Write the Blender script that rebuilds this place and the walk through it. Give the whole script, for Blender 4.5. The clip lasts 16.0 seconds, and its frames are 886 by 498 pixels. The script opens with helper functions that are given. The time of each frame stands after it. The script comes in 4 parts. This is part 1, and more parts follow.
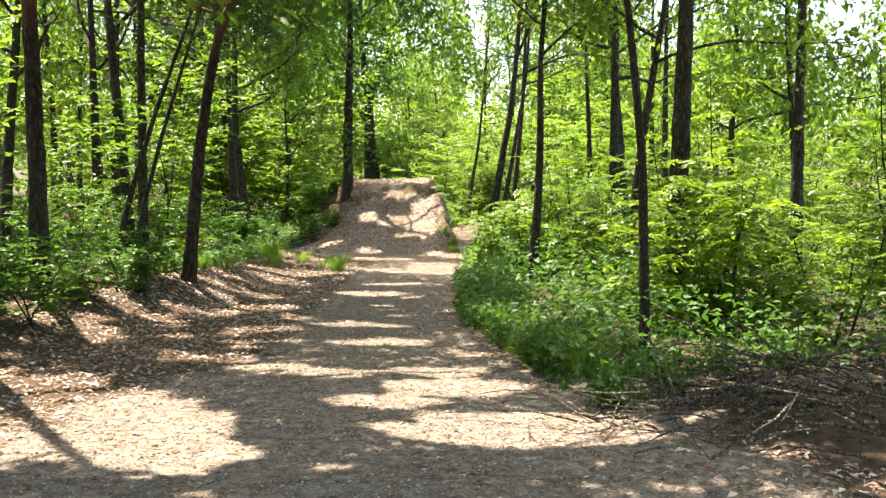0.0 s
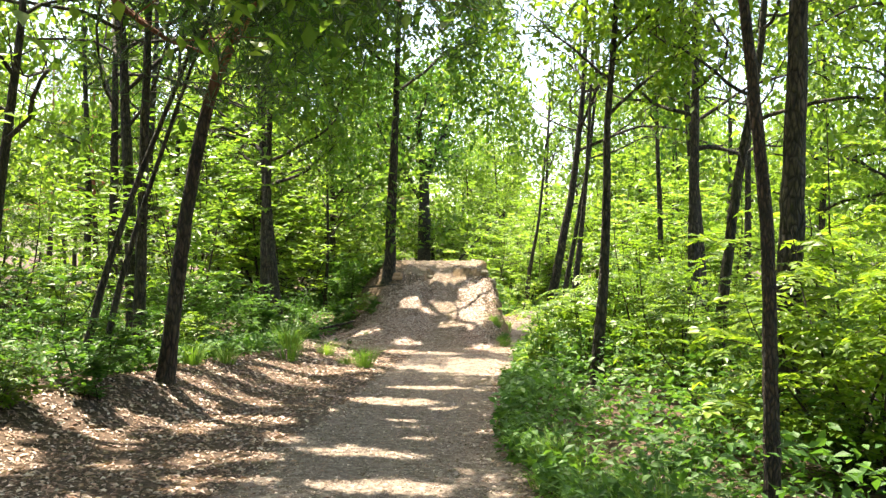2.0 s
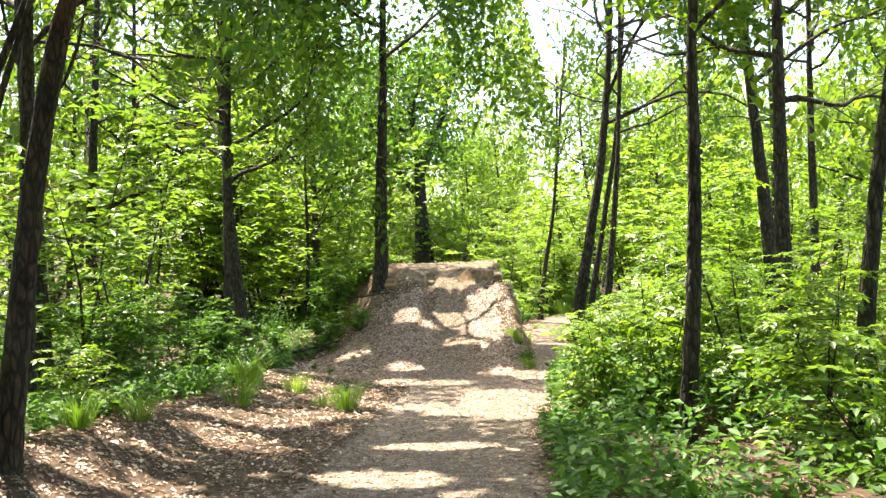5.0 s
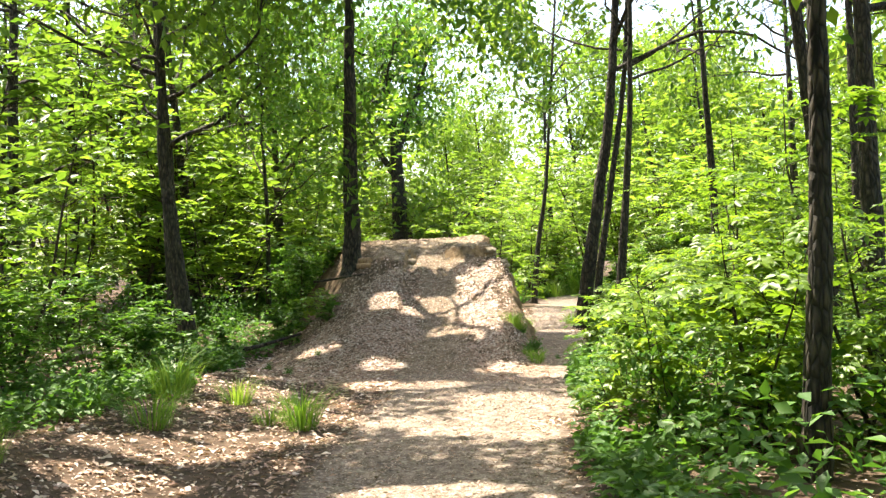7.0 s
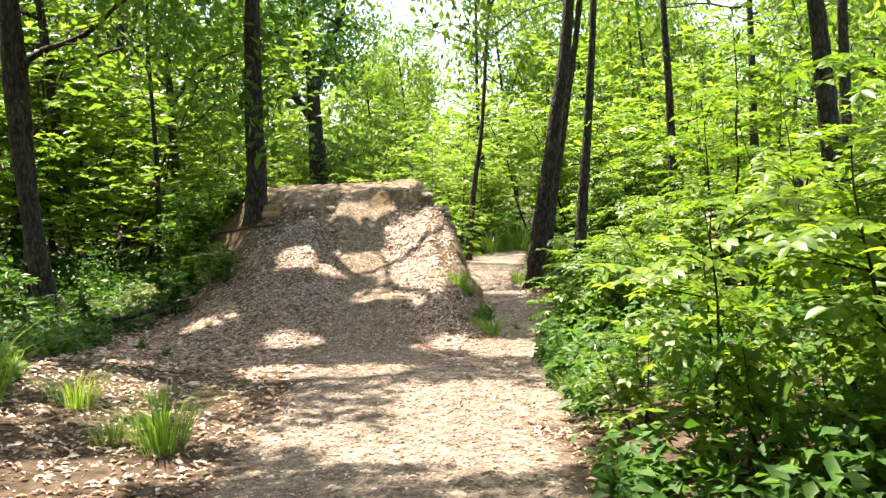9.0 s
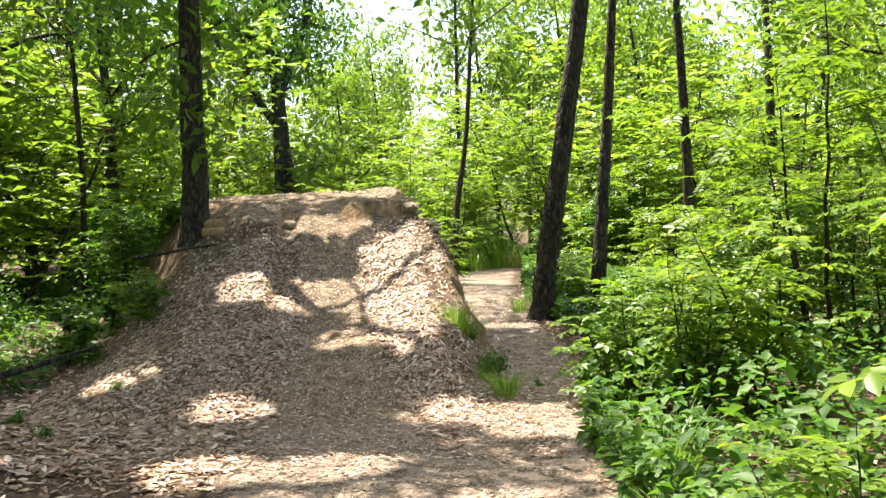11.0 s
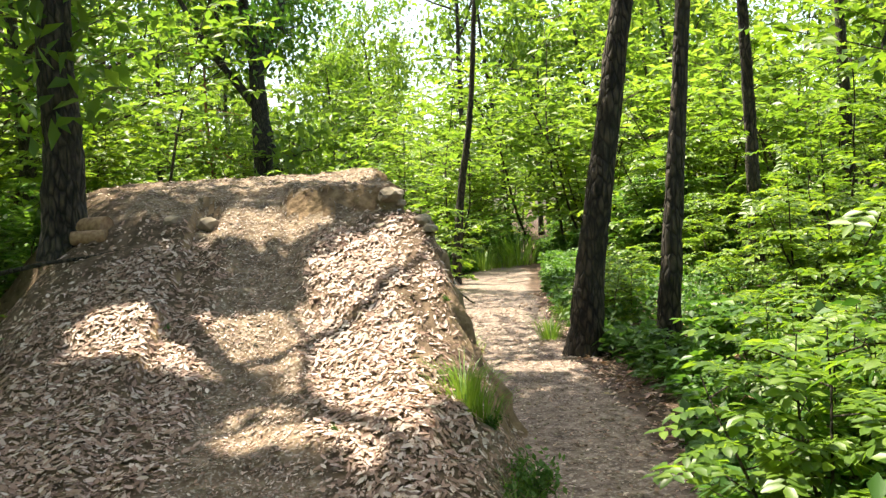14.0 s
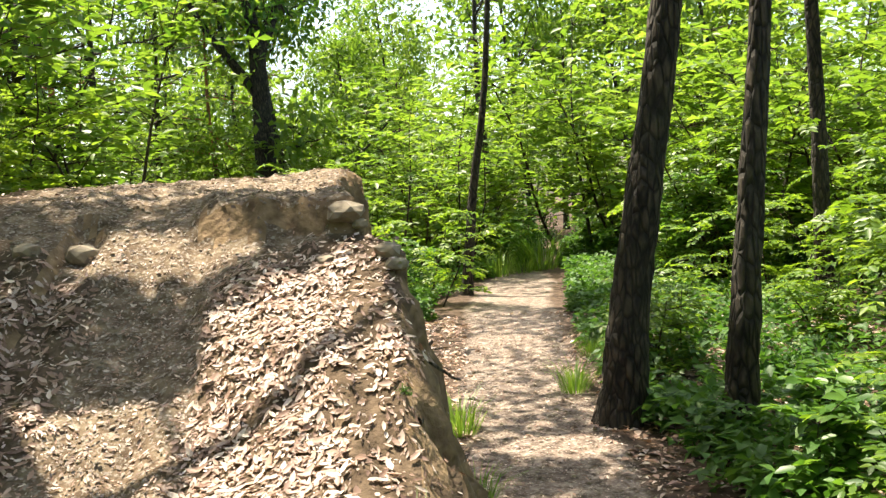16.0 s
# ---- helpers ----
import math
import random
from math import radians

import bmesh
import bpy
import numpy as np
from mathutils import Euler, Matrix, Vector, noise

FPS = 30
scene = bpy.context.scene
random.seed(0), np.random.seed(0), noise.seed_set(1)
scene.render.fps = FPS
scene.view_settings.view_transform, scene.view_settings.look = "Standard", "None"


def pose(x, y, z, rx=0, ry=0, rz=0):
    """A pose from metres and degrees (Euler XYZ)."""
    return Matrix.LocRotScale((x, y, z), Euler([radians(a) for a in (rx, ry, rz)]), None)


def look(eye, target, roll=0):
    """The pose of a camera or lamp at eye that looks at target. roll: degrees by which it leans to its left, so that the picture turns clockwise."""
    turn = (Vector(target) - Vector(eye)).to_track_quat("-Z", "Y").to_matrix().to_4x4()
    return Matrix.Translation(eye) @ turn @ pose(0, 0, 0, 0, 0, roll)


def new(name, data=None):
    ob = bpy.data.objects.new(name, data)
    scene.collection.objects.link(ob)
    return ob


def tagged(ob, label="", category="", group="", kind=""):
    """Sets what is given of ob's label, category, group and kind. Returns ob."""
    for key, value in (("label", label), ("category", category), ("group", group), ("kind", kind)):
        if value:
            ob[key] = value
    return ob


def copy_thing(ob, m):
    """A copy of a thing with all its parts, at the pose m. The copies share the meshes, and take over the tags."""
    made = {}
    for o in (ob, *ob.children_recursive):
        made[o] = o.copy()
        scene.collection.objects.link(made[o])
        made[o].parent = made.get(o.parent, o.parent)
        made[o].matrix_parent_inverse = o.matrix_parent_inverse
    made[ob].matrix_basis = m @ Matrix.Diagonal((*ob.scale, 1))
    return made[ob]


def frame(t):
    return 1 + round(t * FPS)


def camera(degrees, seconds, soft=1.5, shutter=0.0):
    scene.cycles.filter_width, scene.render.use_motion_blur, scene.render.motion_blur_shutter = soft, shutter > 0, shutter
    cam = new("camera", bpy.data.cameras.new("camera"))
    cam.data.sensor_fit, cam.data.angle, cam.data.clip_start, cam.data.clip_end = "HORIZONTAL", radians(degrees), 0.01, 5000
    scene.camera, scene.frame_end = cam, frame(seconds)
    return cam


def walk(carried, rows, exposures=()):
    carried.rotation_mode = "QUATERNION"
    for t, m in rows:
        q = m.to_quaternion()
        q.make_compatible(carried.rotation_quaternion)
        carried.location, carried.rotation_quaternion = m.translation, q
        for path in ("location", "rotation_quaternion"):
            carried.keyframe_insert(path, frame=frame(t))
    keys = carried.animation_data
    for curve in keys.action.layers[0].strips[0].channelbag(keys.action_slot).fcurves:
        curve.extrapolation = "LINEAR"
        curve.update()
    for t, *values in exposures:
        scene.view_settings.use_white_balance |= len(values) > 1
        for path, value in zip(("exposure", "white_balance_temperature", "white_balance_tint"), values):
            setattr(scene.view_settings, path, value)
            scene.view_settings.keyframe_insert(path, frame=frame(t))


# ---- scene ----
cam = camera(51.8, 16.0, soft=1.4)
METRES, EYE, TILT, LEAN, TURN = 20.5, 1.55, -4.3, 0.0, 0.0
ROWS = [
    (0.0, 0.0, 0.0, 0.0, 0.0, 0.0, -0.0),
    (0.5, 0.0057, 0.0347, 0.0012, 0.38, 0.98, 0.05),
    (1.0, 0.0109, 0.0657, 0.0048, 0.52, 0.65, 0.07),
    (1.5, 0.0135, 0.0973, 0.0063, 2.73, 3.27, -0.78),
    (2.0, 0.0132, 0.1306, 0.0097, 3.91, 5.14, -1.28),
    (2.5, 0.0139, 0.1687, 0.011, 3.97, 5.3, -0.67),
    (3.0, 0.0106, 0.2019, 0.0134, 3.77, 5.12, 0.32),
    (3.5, 0.011, 0.234, 0.0149, 3.61, 5.34, 0.43),
    (4.0, 0.0069, 0.2646, 0.0175, 4.18, 5.6, 0.29),
    (6.5, -0.0173, 0.4363, 0.0243, 3.11, 5.1, 1.49),
    (7.0, -0.0192, 0.4722, 0.0232, 2.68, 4.6, 1.88),
    (7.5, -0.0236, 0.5062, 0.0233, 1.34, 1.61, 1.91),
    (8.0, -0.0229, 0.5396, 0.0234, 0.76, 1.82, 1.92),
    (8.5, -0.0262, 0.5711, 0.0242, -0.84, 1.29, 2.17),
    (9.0, -0.029, 0.603, 0.0259, -2.31, 1.73, 2.19),
    (11.5, -0.0321, 0.7562, 0.0384, -4.55, 2.45, 2.94),
    (12.0, -0.0313, 0.7856, 0.0398, -5.11, 2.28, 3.08),
    (12.5, -0.0303, 0.813, 0.0424, -4.68, 2.21, 3.09),
    (13.0, -0.0274, 0.8399, 0.0445, -3.92, 1.97, 3.02),
    (13.5, -0.0242, 0.8647, 0.0474, -4.19, 1.83, 3.17),
    (14.0, -0.0177, 0.8905, 0.0497, -3.76, 1.84, 3.47),
    (14.5, -0.0152, 0.9156, 0.0509, -3.53, 1.14, 3.48),
    (15.0, -0.0099, 0.939, 0.0537, -3.55, -0.04, 3.5),
    (15.5, -0.004, 0.9631, 0.0584, -2.51, 0.12, 3.16),
    (16.0, 0.0017, 0.9889, 0.0652, -2.17, 1.21, 3.39),
]
walk(cam, [(t, pose(0, 0, EYE, TILT, LEAN, TURN) @ pose(METRES * x, METRES * y, METRES * z, 90 + pitch, roll, yaw)) for t, x, y, z, yaw, pitch, roll in ROWS],
     exposures=[(0.0, 1.92, 7100, 6.0), (1.5, 2.04, 7100, 6.0), (4.0, 2.12, 7100, 6.0), (6.5, 2.02, 7100, 6.0), (8.5, 1.88, 7100, 6.0), (12.0, 1.78, 7100, 6.0), (14.0, 1.69, 7100, 6.0), (16.0, 1.50, 7100, 6.0)])

# ---- light ----
SUN_EL, SUN_AZ = 69.0, -38.0          # degrees; azimuth from +y, clockwise
TO_SUN = Vector((math.sin(radians(SUN_AZ)) * math.cos(radians(SUN_EL)), math.cos(radians(SUN_AZ)) * math.cos(radians(SUN_EL)), math.sin(radians(SUN_EL))))
world = bpy.data.worlds.new("sky")
scene.world = world
world.use_nodes = True
sky = world.node_tree.nodes.new("ShaderNodeTexSky")
sky.sky_type, sky.sun_disc = "NISHITA", False
sky.sun_elevation, sky.sun_rotation = radians(SUN_EL), radians(SUN_AZ)
sky.air_density, sky.dust_density = 1.0, 3.0
world.node_tree.links.new(sky.outputs[0], world.node_tree.nodes["Background"].inputs[0])
world.node_tree.nodes["Background"].inputs[1].default_value = 0.15
sun = new("sun", bpy.data.lights.new("sun", "SUN"))
sun.data.energy, sun.data.angle, sun.data.color = 5.0, radians(0.53), (1.0, 0.93, 0.80)
sun.matrix_world = look(TO_SUN * 60, (0, 0, 0))


# ---- materials ----
def material(name):
    m = bpy.data.materials.new(name)
    m.use_nodes = True
    nt = m.node_tree
    return m, nt, nt.nodes["Principled BSDF"]


def node(nt, kind, **values):
    n = nt.nodes.new(kind)
    for key, value in values.items():
        n.inputs[key.replace("_", " ")].default_value = value
    return n


def ramp(nt, fac, *stops):
    r = nt.nodes.new("ShaderNodeValToRGB")
    while len(r.color_ramp.elements) < len(stops):
        r.color_ramp.elements.new(0.5)
    for e, (at, c) in zip(r.color_ramp.elements, stops):
        e.position, e.color = at, (*c, 1)
    nt.links.new(fac, r.inputs[0])
    return r.outputs[0]


def noise_tex(nt, scale, detail=4.0, coords=None, stretch=None):
    n = node(nt, "ShaderNodeTexNoise", Scale=scale, Detail=detail)
    if coords is not None:
        if stretch:
            mp = nt.nodes.new("ShaderNodeMapping")
            mp.inputs["Scale"].default_value = stretch
            nt.links.new(coords, mp.inputs[0])
            coords = mp.outputs[0]
        nt.links.new(coords, n.inputs["Vector"])
    return n.outputs["Fac"]


def mix(nt, fac, a, b, blend="MIX"):
    m = nt.nodes.new("ShaderNodeMix")
    m.data_type, m.blend_type = "RGBA", blend
    for sock, value in ((m.inputs["Factor"], fac), (m.inputs["A"], a), (m.inputs["B"], b)):
        if isinstance(value, (int, float, tuple)):
            sock.default_value = (*value, 1) if isinstance(value, tuple) else value
        else:
            nt.links.new(value, sock)
    return m.outputs["Result"]


def bump(nt, bsdf, height, strength, distance):
    b = node(nt, "ShaderNodeBump", Strength=strength, Distance=distance)
    nt.links.new(height, b.inputs["Height"])
    nt.links.new(b.outputs[0], bsdf.inputs["Normal"])


def leaf_material(name, dark, mid, light, through_it=0.45, rough=0.4):
    """A thin leaf: gloss on top, light coming through from behind, a shade of its own for each leaf and each plant."""
    m, nt, b = material(name)
    geo, info = nt.nodes.new("ShaderNodeNewGeometry"), nt.nodes.new("ShaderNodeObjectInfo")
    add = nt.nodes.new("ShaderNodeMath")
    add.operation = "MULTIPLY_ADD"
    add.inputs[1].default_value = 0.35
    half = nt.nodes.new("ShaderNodeMath")
    half.operation = "MULTIPLY"
    half.inputs[1].default_value = 0.65
    nt.links.new(geo.outputs["Random Per Island"], half.inputs[0])
    nt.links.new(info.outputs["Random"], add.inputs[0])
    nt.links.new(half.outputs[0], add.inputs[2])
    col = ramp(nt, add.outputs[0], (0.0, dark), (0.5, mid), (1.0, light))
    nt.links.new(col, b.inputs["Base Color"])
    b.inputs["Roughness"].default_value = rough
    b.inputs["Specular IOR Level"].default_value = 0.5
    tr = nt.nodes.new("ShaderNodeBsdfTranslucent")
    warm = mix(nt, 1.0, col, (1.2, 1.12, 0.6), "MULTIPLY")
    nt.links.new(warm, tr.inputs["Color"])
    ms = nt.nodes.new("ShaderNodeMixShader")
    ms.inputs[0].default_value = through_it
    nt.links.new(b.outputs[0], ms.inputs[1])
    nt.links.new(tr.outputs[0], ms.inputs[2])
    nt.links.new(ms.outputs[0], nt.nodes["Material Output"].inputs[0])
    return m


LEAF_LOCUST = leaf_material("locust_leaf", (0.06, 0.135, 0.018), (0.14, 0.25, 0.028), (0.275, 0.39, 0.05), 0.58)
LEAF_OAK = leaf_material("oak_leaf", (0.036, 0.11, 0.02), (0.085, 0.195, 0.032), (0.165, 0.30, 0.052), 0.55)
LEAF_BUSH = leaf_material("bush_leaf", (0.03, 0.092, 0.018), (0.066, 0.165, 0.028), (0.13, 0.26, 0.05), 0.5, 0.55)
LEAF_FAR = leaf_material("canopy_leaf", (0.065, 0.145, 0.024), (0.14, 0.25, 0.038), (0.245, 0.365, 0.066), 0.6)
NEEDLES = leaf_material("pine_needles", (0.03, 0.065, 0.025), (0.05, 0.095, 0.035), (0.085, 0.13, 0.05), 0.25, 0.5)
GRASS = leaf_material("grass_blade", (0.09, 0.19, 0.025), (0.16, 0.30, 0.045), (0.27, 0.38, 0.09), 0.45)
LITTER = leaf_material("dead_leaf", (0.11, 0.055, 0.04), (0.42, 0.265, 0.205), (0.95, 0.88, 0.82), 0.12, 0.5)
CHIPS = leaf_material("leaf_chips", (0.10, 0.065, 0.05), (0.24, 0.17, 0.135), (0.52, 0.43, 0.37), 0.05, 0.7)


def bark_material(name, dark, light, upper=None, scale=26.0):
    """Furrowed bark; upper gives a pine's bare orange bark above four metres."""
    m, nt, b = material(name)
    tc = nt.nodes.new("ShaderNodeTexCoord")
    furrow = noise_tex(nt, scale, 6, tc.outputs["Object"], (1, 1, 0.3))
    plates = node(nt, "ShaderNodeTexVoronoi", Scale=scale * 0.9)
    plates.feature = "DISTANCE_TO_EDGE"
    squeeze = nt.nodes.new("ShaderNodeMapping")
    squeeze.inputs["Scale"].default_value = (1, 1, 0.28)
    nt.links.new(tc.outputs["Object"], squeeze.inputs[0])
    nt.links.new(squeeze.outputs[0], plates.inputs["Vector"])
    crack = ramp(nt, plates.outputs["Distance"], (0.0, (0.16, 0.15, 0.14)), (0.22, (1, 1, 1)))
    blotch = noise_tex(nt, 3.0, 3, tc.outputs["Object"])
    col = mix(nt, 1.0, ramp(nt, furrow, (0.36, dark), (0.66, light)), crack, "MULTIPLY")
    if upper:
        sep = nt.nodes.new("ShaderNodeSeparateXYZ")
        nt.links.new(tc.outputs["Object"], sep.inputs[0])
        rise = nt.nodes.new("ShaderNodeMapRange")
        rise.inputs["From Min"].default_value, rise.inputs["From Max"].default_value = 3.1, 4.3
        nt.links.new(sep.outputs["Z"], rise.inputs[0])
        col = mix(nt, rise.outputs[0], col, upper)
    col = mix(nt, ramp(nt, blotch, (0.4, (0, 0, 0)), (0.75, (0.3, 0.3, 0.3))), col, (0.10, 0.095, 0.07))
    nt.links.new(col, b.inputs["Base Color"])
    b.inputs["Roughness"].default_value = 0.9
    bump(nt, b, mix(nt, 0.6, furrow, crack), 1.0, 0.03)
    return m


BARK_OAK = bark_material("oak_bark", (0.014, 0.011, 0.009), (0.105, 0.078, 0.058))
BARK_PINE = bark_material("pine_bark", (0.02, 0.013, 0.01), (0.10, 0.06, 0.043), (0.36, 0.135, 0.075))
BARK_THIN = bark_material("sapling_bark", (0.028, 0.018, 0.013), (0.115, 0.07, 0.046), None, 60.0)
BARK_PALE = bark_material("dead_wood", (0.12, 0.095, 0.075), (0.33, 0.27, 0.21), None, 40.0)


def earth_material(name, low, mid, high, soil_low=(0.04, 0.027, 0.02), soil_high=(0.125, 0.082, 0.06)):
    """Trodden sandy earth where the attribute trod is high, dark leafy soil where it is low."""
    m, nt, b = material(name)
    at = nt.nodes.new("ShaderNodeAttribute")
    at.attribute_name = "trod"
    tc = nt.nodes.new("ShaderNodeTexCoord")
    pos = tc.outputs["Object"]
    broad, fine, grit = noise_tex(nt, 0.9, 5, pos), noise_tex(nt, 13.0, 8, pos), noise_tex(nt, 55.0, 3, pos)
    sand = ramp(nt, fine, (0.3, low), (0.5, mid), (0.72, high))
    sand = mix(nt, ramp(nt, grit, (0.52, (0, 0, 0)), (0.66, (0.6, 0.6, 0.6))), sand, (0.46, 0.40, 0.35))
    soil = ramp(nt, fine, (0.3, soil_low), (0.7, soil_high))
    wob = nt.nodes.new("ShaderNodeMath")
    wob.operation = "ADD"
    nt.links.new(at.outputs["Fac"], wob.inputs[0])
    nt.links.new(broad, wob.inputs[1])
    fac = ramp(nt, wob.outputs[0], (0.70, (0, 0, 0)), (1.1, (1, 1, 1)))
    nt.links.new(mix(nt, fac, soil, sand), b.inputs["Base Color"])
    b.inputs["Roughness"].default_value = 0.95
    b.inputs["Specular IOR Level"].default_value = 0.2
    hgt = nt.nodes.new("ShaderNodeMath")
    hgt.operation = "MULTIPLY_ADD"
    hgt.inputs[1].default_value = 0.35
    nt.links.new(grit, hgt.inputs[0])
    nt.links.new(fine, hgt.inputs[2])
    bump(nt, b, hgt.outputs[0], 0.7, 0.03)
    return m


EARTH = earth_material("trodden_earth", (0.08, 0.056, 0.046), (0.18, 0.133, 0.11), (0.33, 0.27, 0.23))
OCHRE = earth_material("ochre_earth", (0.085, 0.056, 0.037), (0.165, 0.115, 0.078), (0.29, 0.225, 0.16), (0.065, 0.043, 0.028), (0.18, 0.125, 0.085))
CLAY, clay_nt, clay_b = material("bare_clay")
clay_pos = clay_nt.nodes.new("ShaderNodeTexCoord").outputs["Object"]
clay_n = noise_tex(clay_nt, 14, 6, clay_pos)
clay_nt.links.new(ramp(clay_nt, clay_n, (0.3, (0.13, 0.078, 0.042)), (0.7, (0.32, 0.215, 0.125))), clay_b.inputs["Base Color"])
clay_b.inputs["Roughness"].default_value = 0.95
bump(clay_nt, clay_b, clay_n, 0.9, 0.04)
STONE, st_nt, st_b = material("pale_stone")
st_n = noise_tex(st_nt, 11, 6, st_nt.nodes.new("ShaderNodeTexCoord").outputs["Object"])
st_nt.links.new(ramp(st_nt, st_n, (0.3, (0.17, 0.13, 0.092)), (0.7, (0.38, 0.31, 0.235))), st_b.inputs["Base Color"])
st_b.inputs["Roughness"].default_value = 0.85
bump(st_nt, st_b, st_n, 0.8, 0.02)
CUTWOOD, cw_nt, cw_b = material("cut_wood")
cw_n = noise_tex(cw_nt, 30, 4, cw_nt.nodes.new("ShaderNodeTexCoord").outputs["Object"])
cw_nt.links.new(ramp(cw_nt, cw_n, (0.3, (0.22, 0.12, 0.065)), (0.7, (0.50, 0.31, 0.18))), cw_b.inputs["Base Color"])
cw_b.inputs["Roughness"].default_value = 0.8

# ---- the lie of the land ----
RNG = np.random.default_rng(7)


def smooth(a, b, v):
    u = np.clip((np.asarray(v, float) - a) / (b - a), 0, 1)
    return u * u * (3 - 2 * u)


def waves(x, y, s, seed=0.0):
    """Cheap smooth noise in -1..1 from a few crossing sines."""
    x, y = np.asarray(x, float) / s + seed, np.asarray(y, float) / s - 0.7 * seed
    return (np.sin(x + 1.3 * np.sin(0.7 * y)) * np.cos(0.9 * y + 0.8 * np.sin(1.1 * x + seed)) + 0.6 * np.sin(2.1 * x - 1.7 * y + 2 * seed) * np.cos(1.3 * x + 2.3 * y)) / 1.6


RIGHT_EDGE = ((-20, 3.2), (3.0, 3.0), (4.7, 2.3), (5.5, 1.6), (6.3, 0.85), (8.8, 0.62), (11, 0.15), (13, 0.1), (16, 0.15), (18.5, 0.32), (21, 0.6), (23.7, 1.3), (26.5, 1.35), (28.5, 1.5), (30, 1.7), (35, 2.5), (38, 2.9), (60, 7.1))
LEFT_EDGE = ((-20, -7.0), (6, -6.5), (9, -4.6), (11, -4.2), (13.2, -3.5), (17, -3.4), (20, -3.1), (22.5, -3.4), (26, -0.1), (28, 0.35), (33, 0.7), (35.5, 1.3), (38, 2.6), (60, 6.9))


def right_edge(y):
    return np.interp(y, *zip(*RIGHT_EDGE))


def left_edge(y):
    return np.interp(y, *zip(*LEFT_EDGE))


def ground_z(x, y):
    x, y = np.asarray(x, float), np.asarray(y, float)
    z = -0.2 * smooth(1, 13, y) + 0.1 * smooth(20, 26, y)
    z = z + (0.2 + 0.2 * np.exp(-((y - 12.5) / 3.0) ** 2)) * smooth(0.0, 1.5, left_edge(y) + 1.0 - x) * (1 - smooth(20, 22, y) * smooth(-4.6, -3.2, x)) + 0.10 * smooth(0.1, 1.0, x - right_edge(y)) - 0.25 * smooth(1.0, 6.0, x - right_edge(y))
    off = np.maximum(np.abs(x + 0.5) - 4, 0)
    z = z + 0.03 * waves(x, y, 1.1) + 0.012 * waves(x, y, 0.31, 3.0) + np.minimum(off / 10, 1) * 0.35 * waves(x, y, 6.0, 5.0)
    return z + 0.9 * smooth(40, 90, np.hypot(x, y - 15)) * waves(x, y, 23, 1.0)


RAMP = ((19.6, 0.0), (21.3, 0.06), (22.4, 0.40), (23.0, 0.53), (23.45, 0.68), (23.8, 0.87), (24.25, 1.08), (24.6, 1.24), (24.98, 1.40), (25.05, 1.57), (25.4, 1.60), (26.8, 1.73), (28.0, 1.68), (29.8, 0.4), (31.2, 0.0))
WORN = ((19.6, 0.0), (21.3, 0.06), (22.4, 0.40), (23.0, 0.53), (23.45, 0.68), (23.8, 0.87), (24.25, 1.08), (24.6, 1.24), (24.85, 1.38), (25.15, 1.51), (25.6, 1.62), (26.8, 1.73), (28.0, 1.68), (29.8, 0.4), (31.2, 0.0))
WALL_X = ((19.6, 0.0), (21.0, 0.0), (22.0, 0.0), (22.8, 0.06), (24.3, 0.12), (24.7, 0.02), (25.1, -0.14), (25.5, -0.27), (26.5, -0.32), (28, -0.32), (29, -0.2), (31, 0.0))


def mound_z(x, y):
    """How far the mound stands above the ground."""
    x, y = np.asarray(x, float), np.asarray(y, float)
    lip = y + 0.10 * waves(x, 0 * y, 0.33, 2.0) + 0.05 * waves(x, y, 0.07, 1.0) - 0.16 * smooth(-0.9, -1.6, x)
    # A small clay cliff under the lip, worn away to a slope by the track and towards the trees.
    cliff = smooth(-1.12, -0.98, x) * (1 - smooth(-0.2, -0.06, x)) + 0.7 * smooth(-1.72, -1.66, x) * (1 - smooth(-1.56, -1.5, x))
    h = np.interp(lip, *zip(*RAMP)) * cliff + np.interp(y, *zip(*WORN)) * (1 - cliff)
    h = h - 0.10 * np.exp(-((x + 1.2) / 0.35) ** 2) * smooth(21.6, 23, y) * (1 - smooth(24.9, 25.6, y))
    h = h + 0.07 * np.exp(-((x + 0.25) / 0.3) ** 2) * smooth(21.6, 23, y) * (1 - smooth(24, 24.6, y))
    edge = np.interp(y, *zip(*WALL_X)) + 0.08 * waves(0 * x, y, 0.28, 4.0) + 0.06 * waves(0 * x, y, 0.11, 2.0) + 0.05 * waves(x, y, 0.1, 1.0)
    wide = 0.95 - 0.62 * smooth(21.8, 23.8, y)
    foot = 0.16 + 0.3 * smooth(23.0, 24.0, y) * (1 - smooth(26.0, 28.0, y))
    right = (1 - foot) * (1 - smooth(edge - 0.3 * wide, edge + 0.7 * wide, x)) + foot * (1 - smooth(edge - 0.1, edge + 0.55, x)) ** 2
    away = 0.5 * smooth(25.0, 26.6, y)
    left = smooth(-3.85, -2.15, x + away + 0.15 * waves(x, y, 0.6, 2.0))
    h = h * right * left
    return h + smooth(0.03, 0.2, h) * (0.04 * waves(x, y, 0.35, 7.0) + 0.022 * waves(x, y, 0.12, 2.0) + 0.012 * waves(x, y, 0.05, 3.0))


def land_z(x, y):
    return ground_z(x, y) + np.maximum(mound_z(x, y) - 0.05, 0)


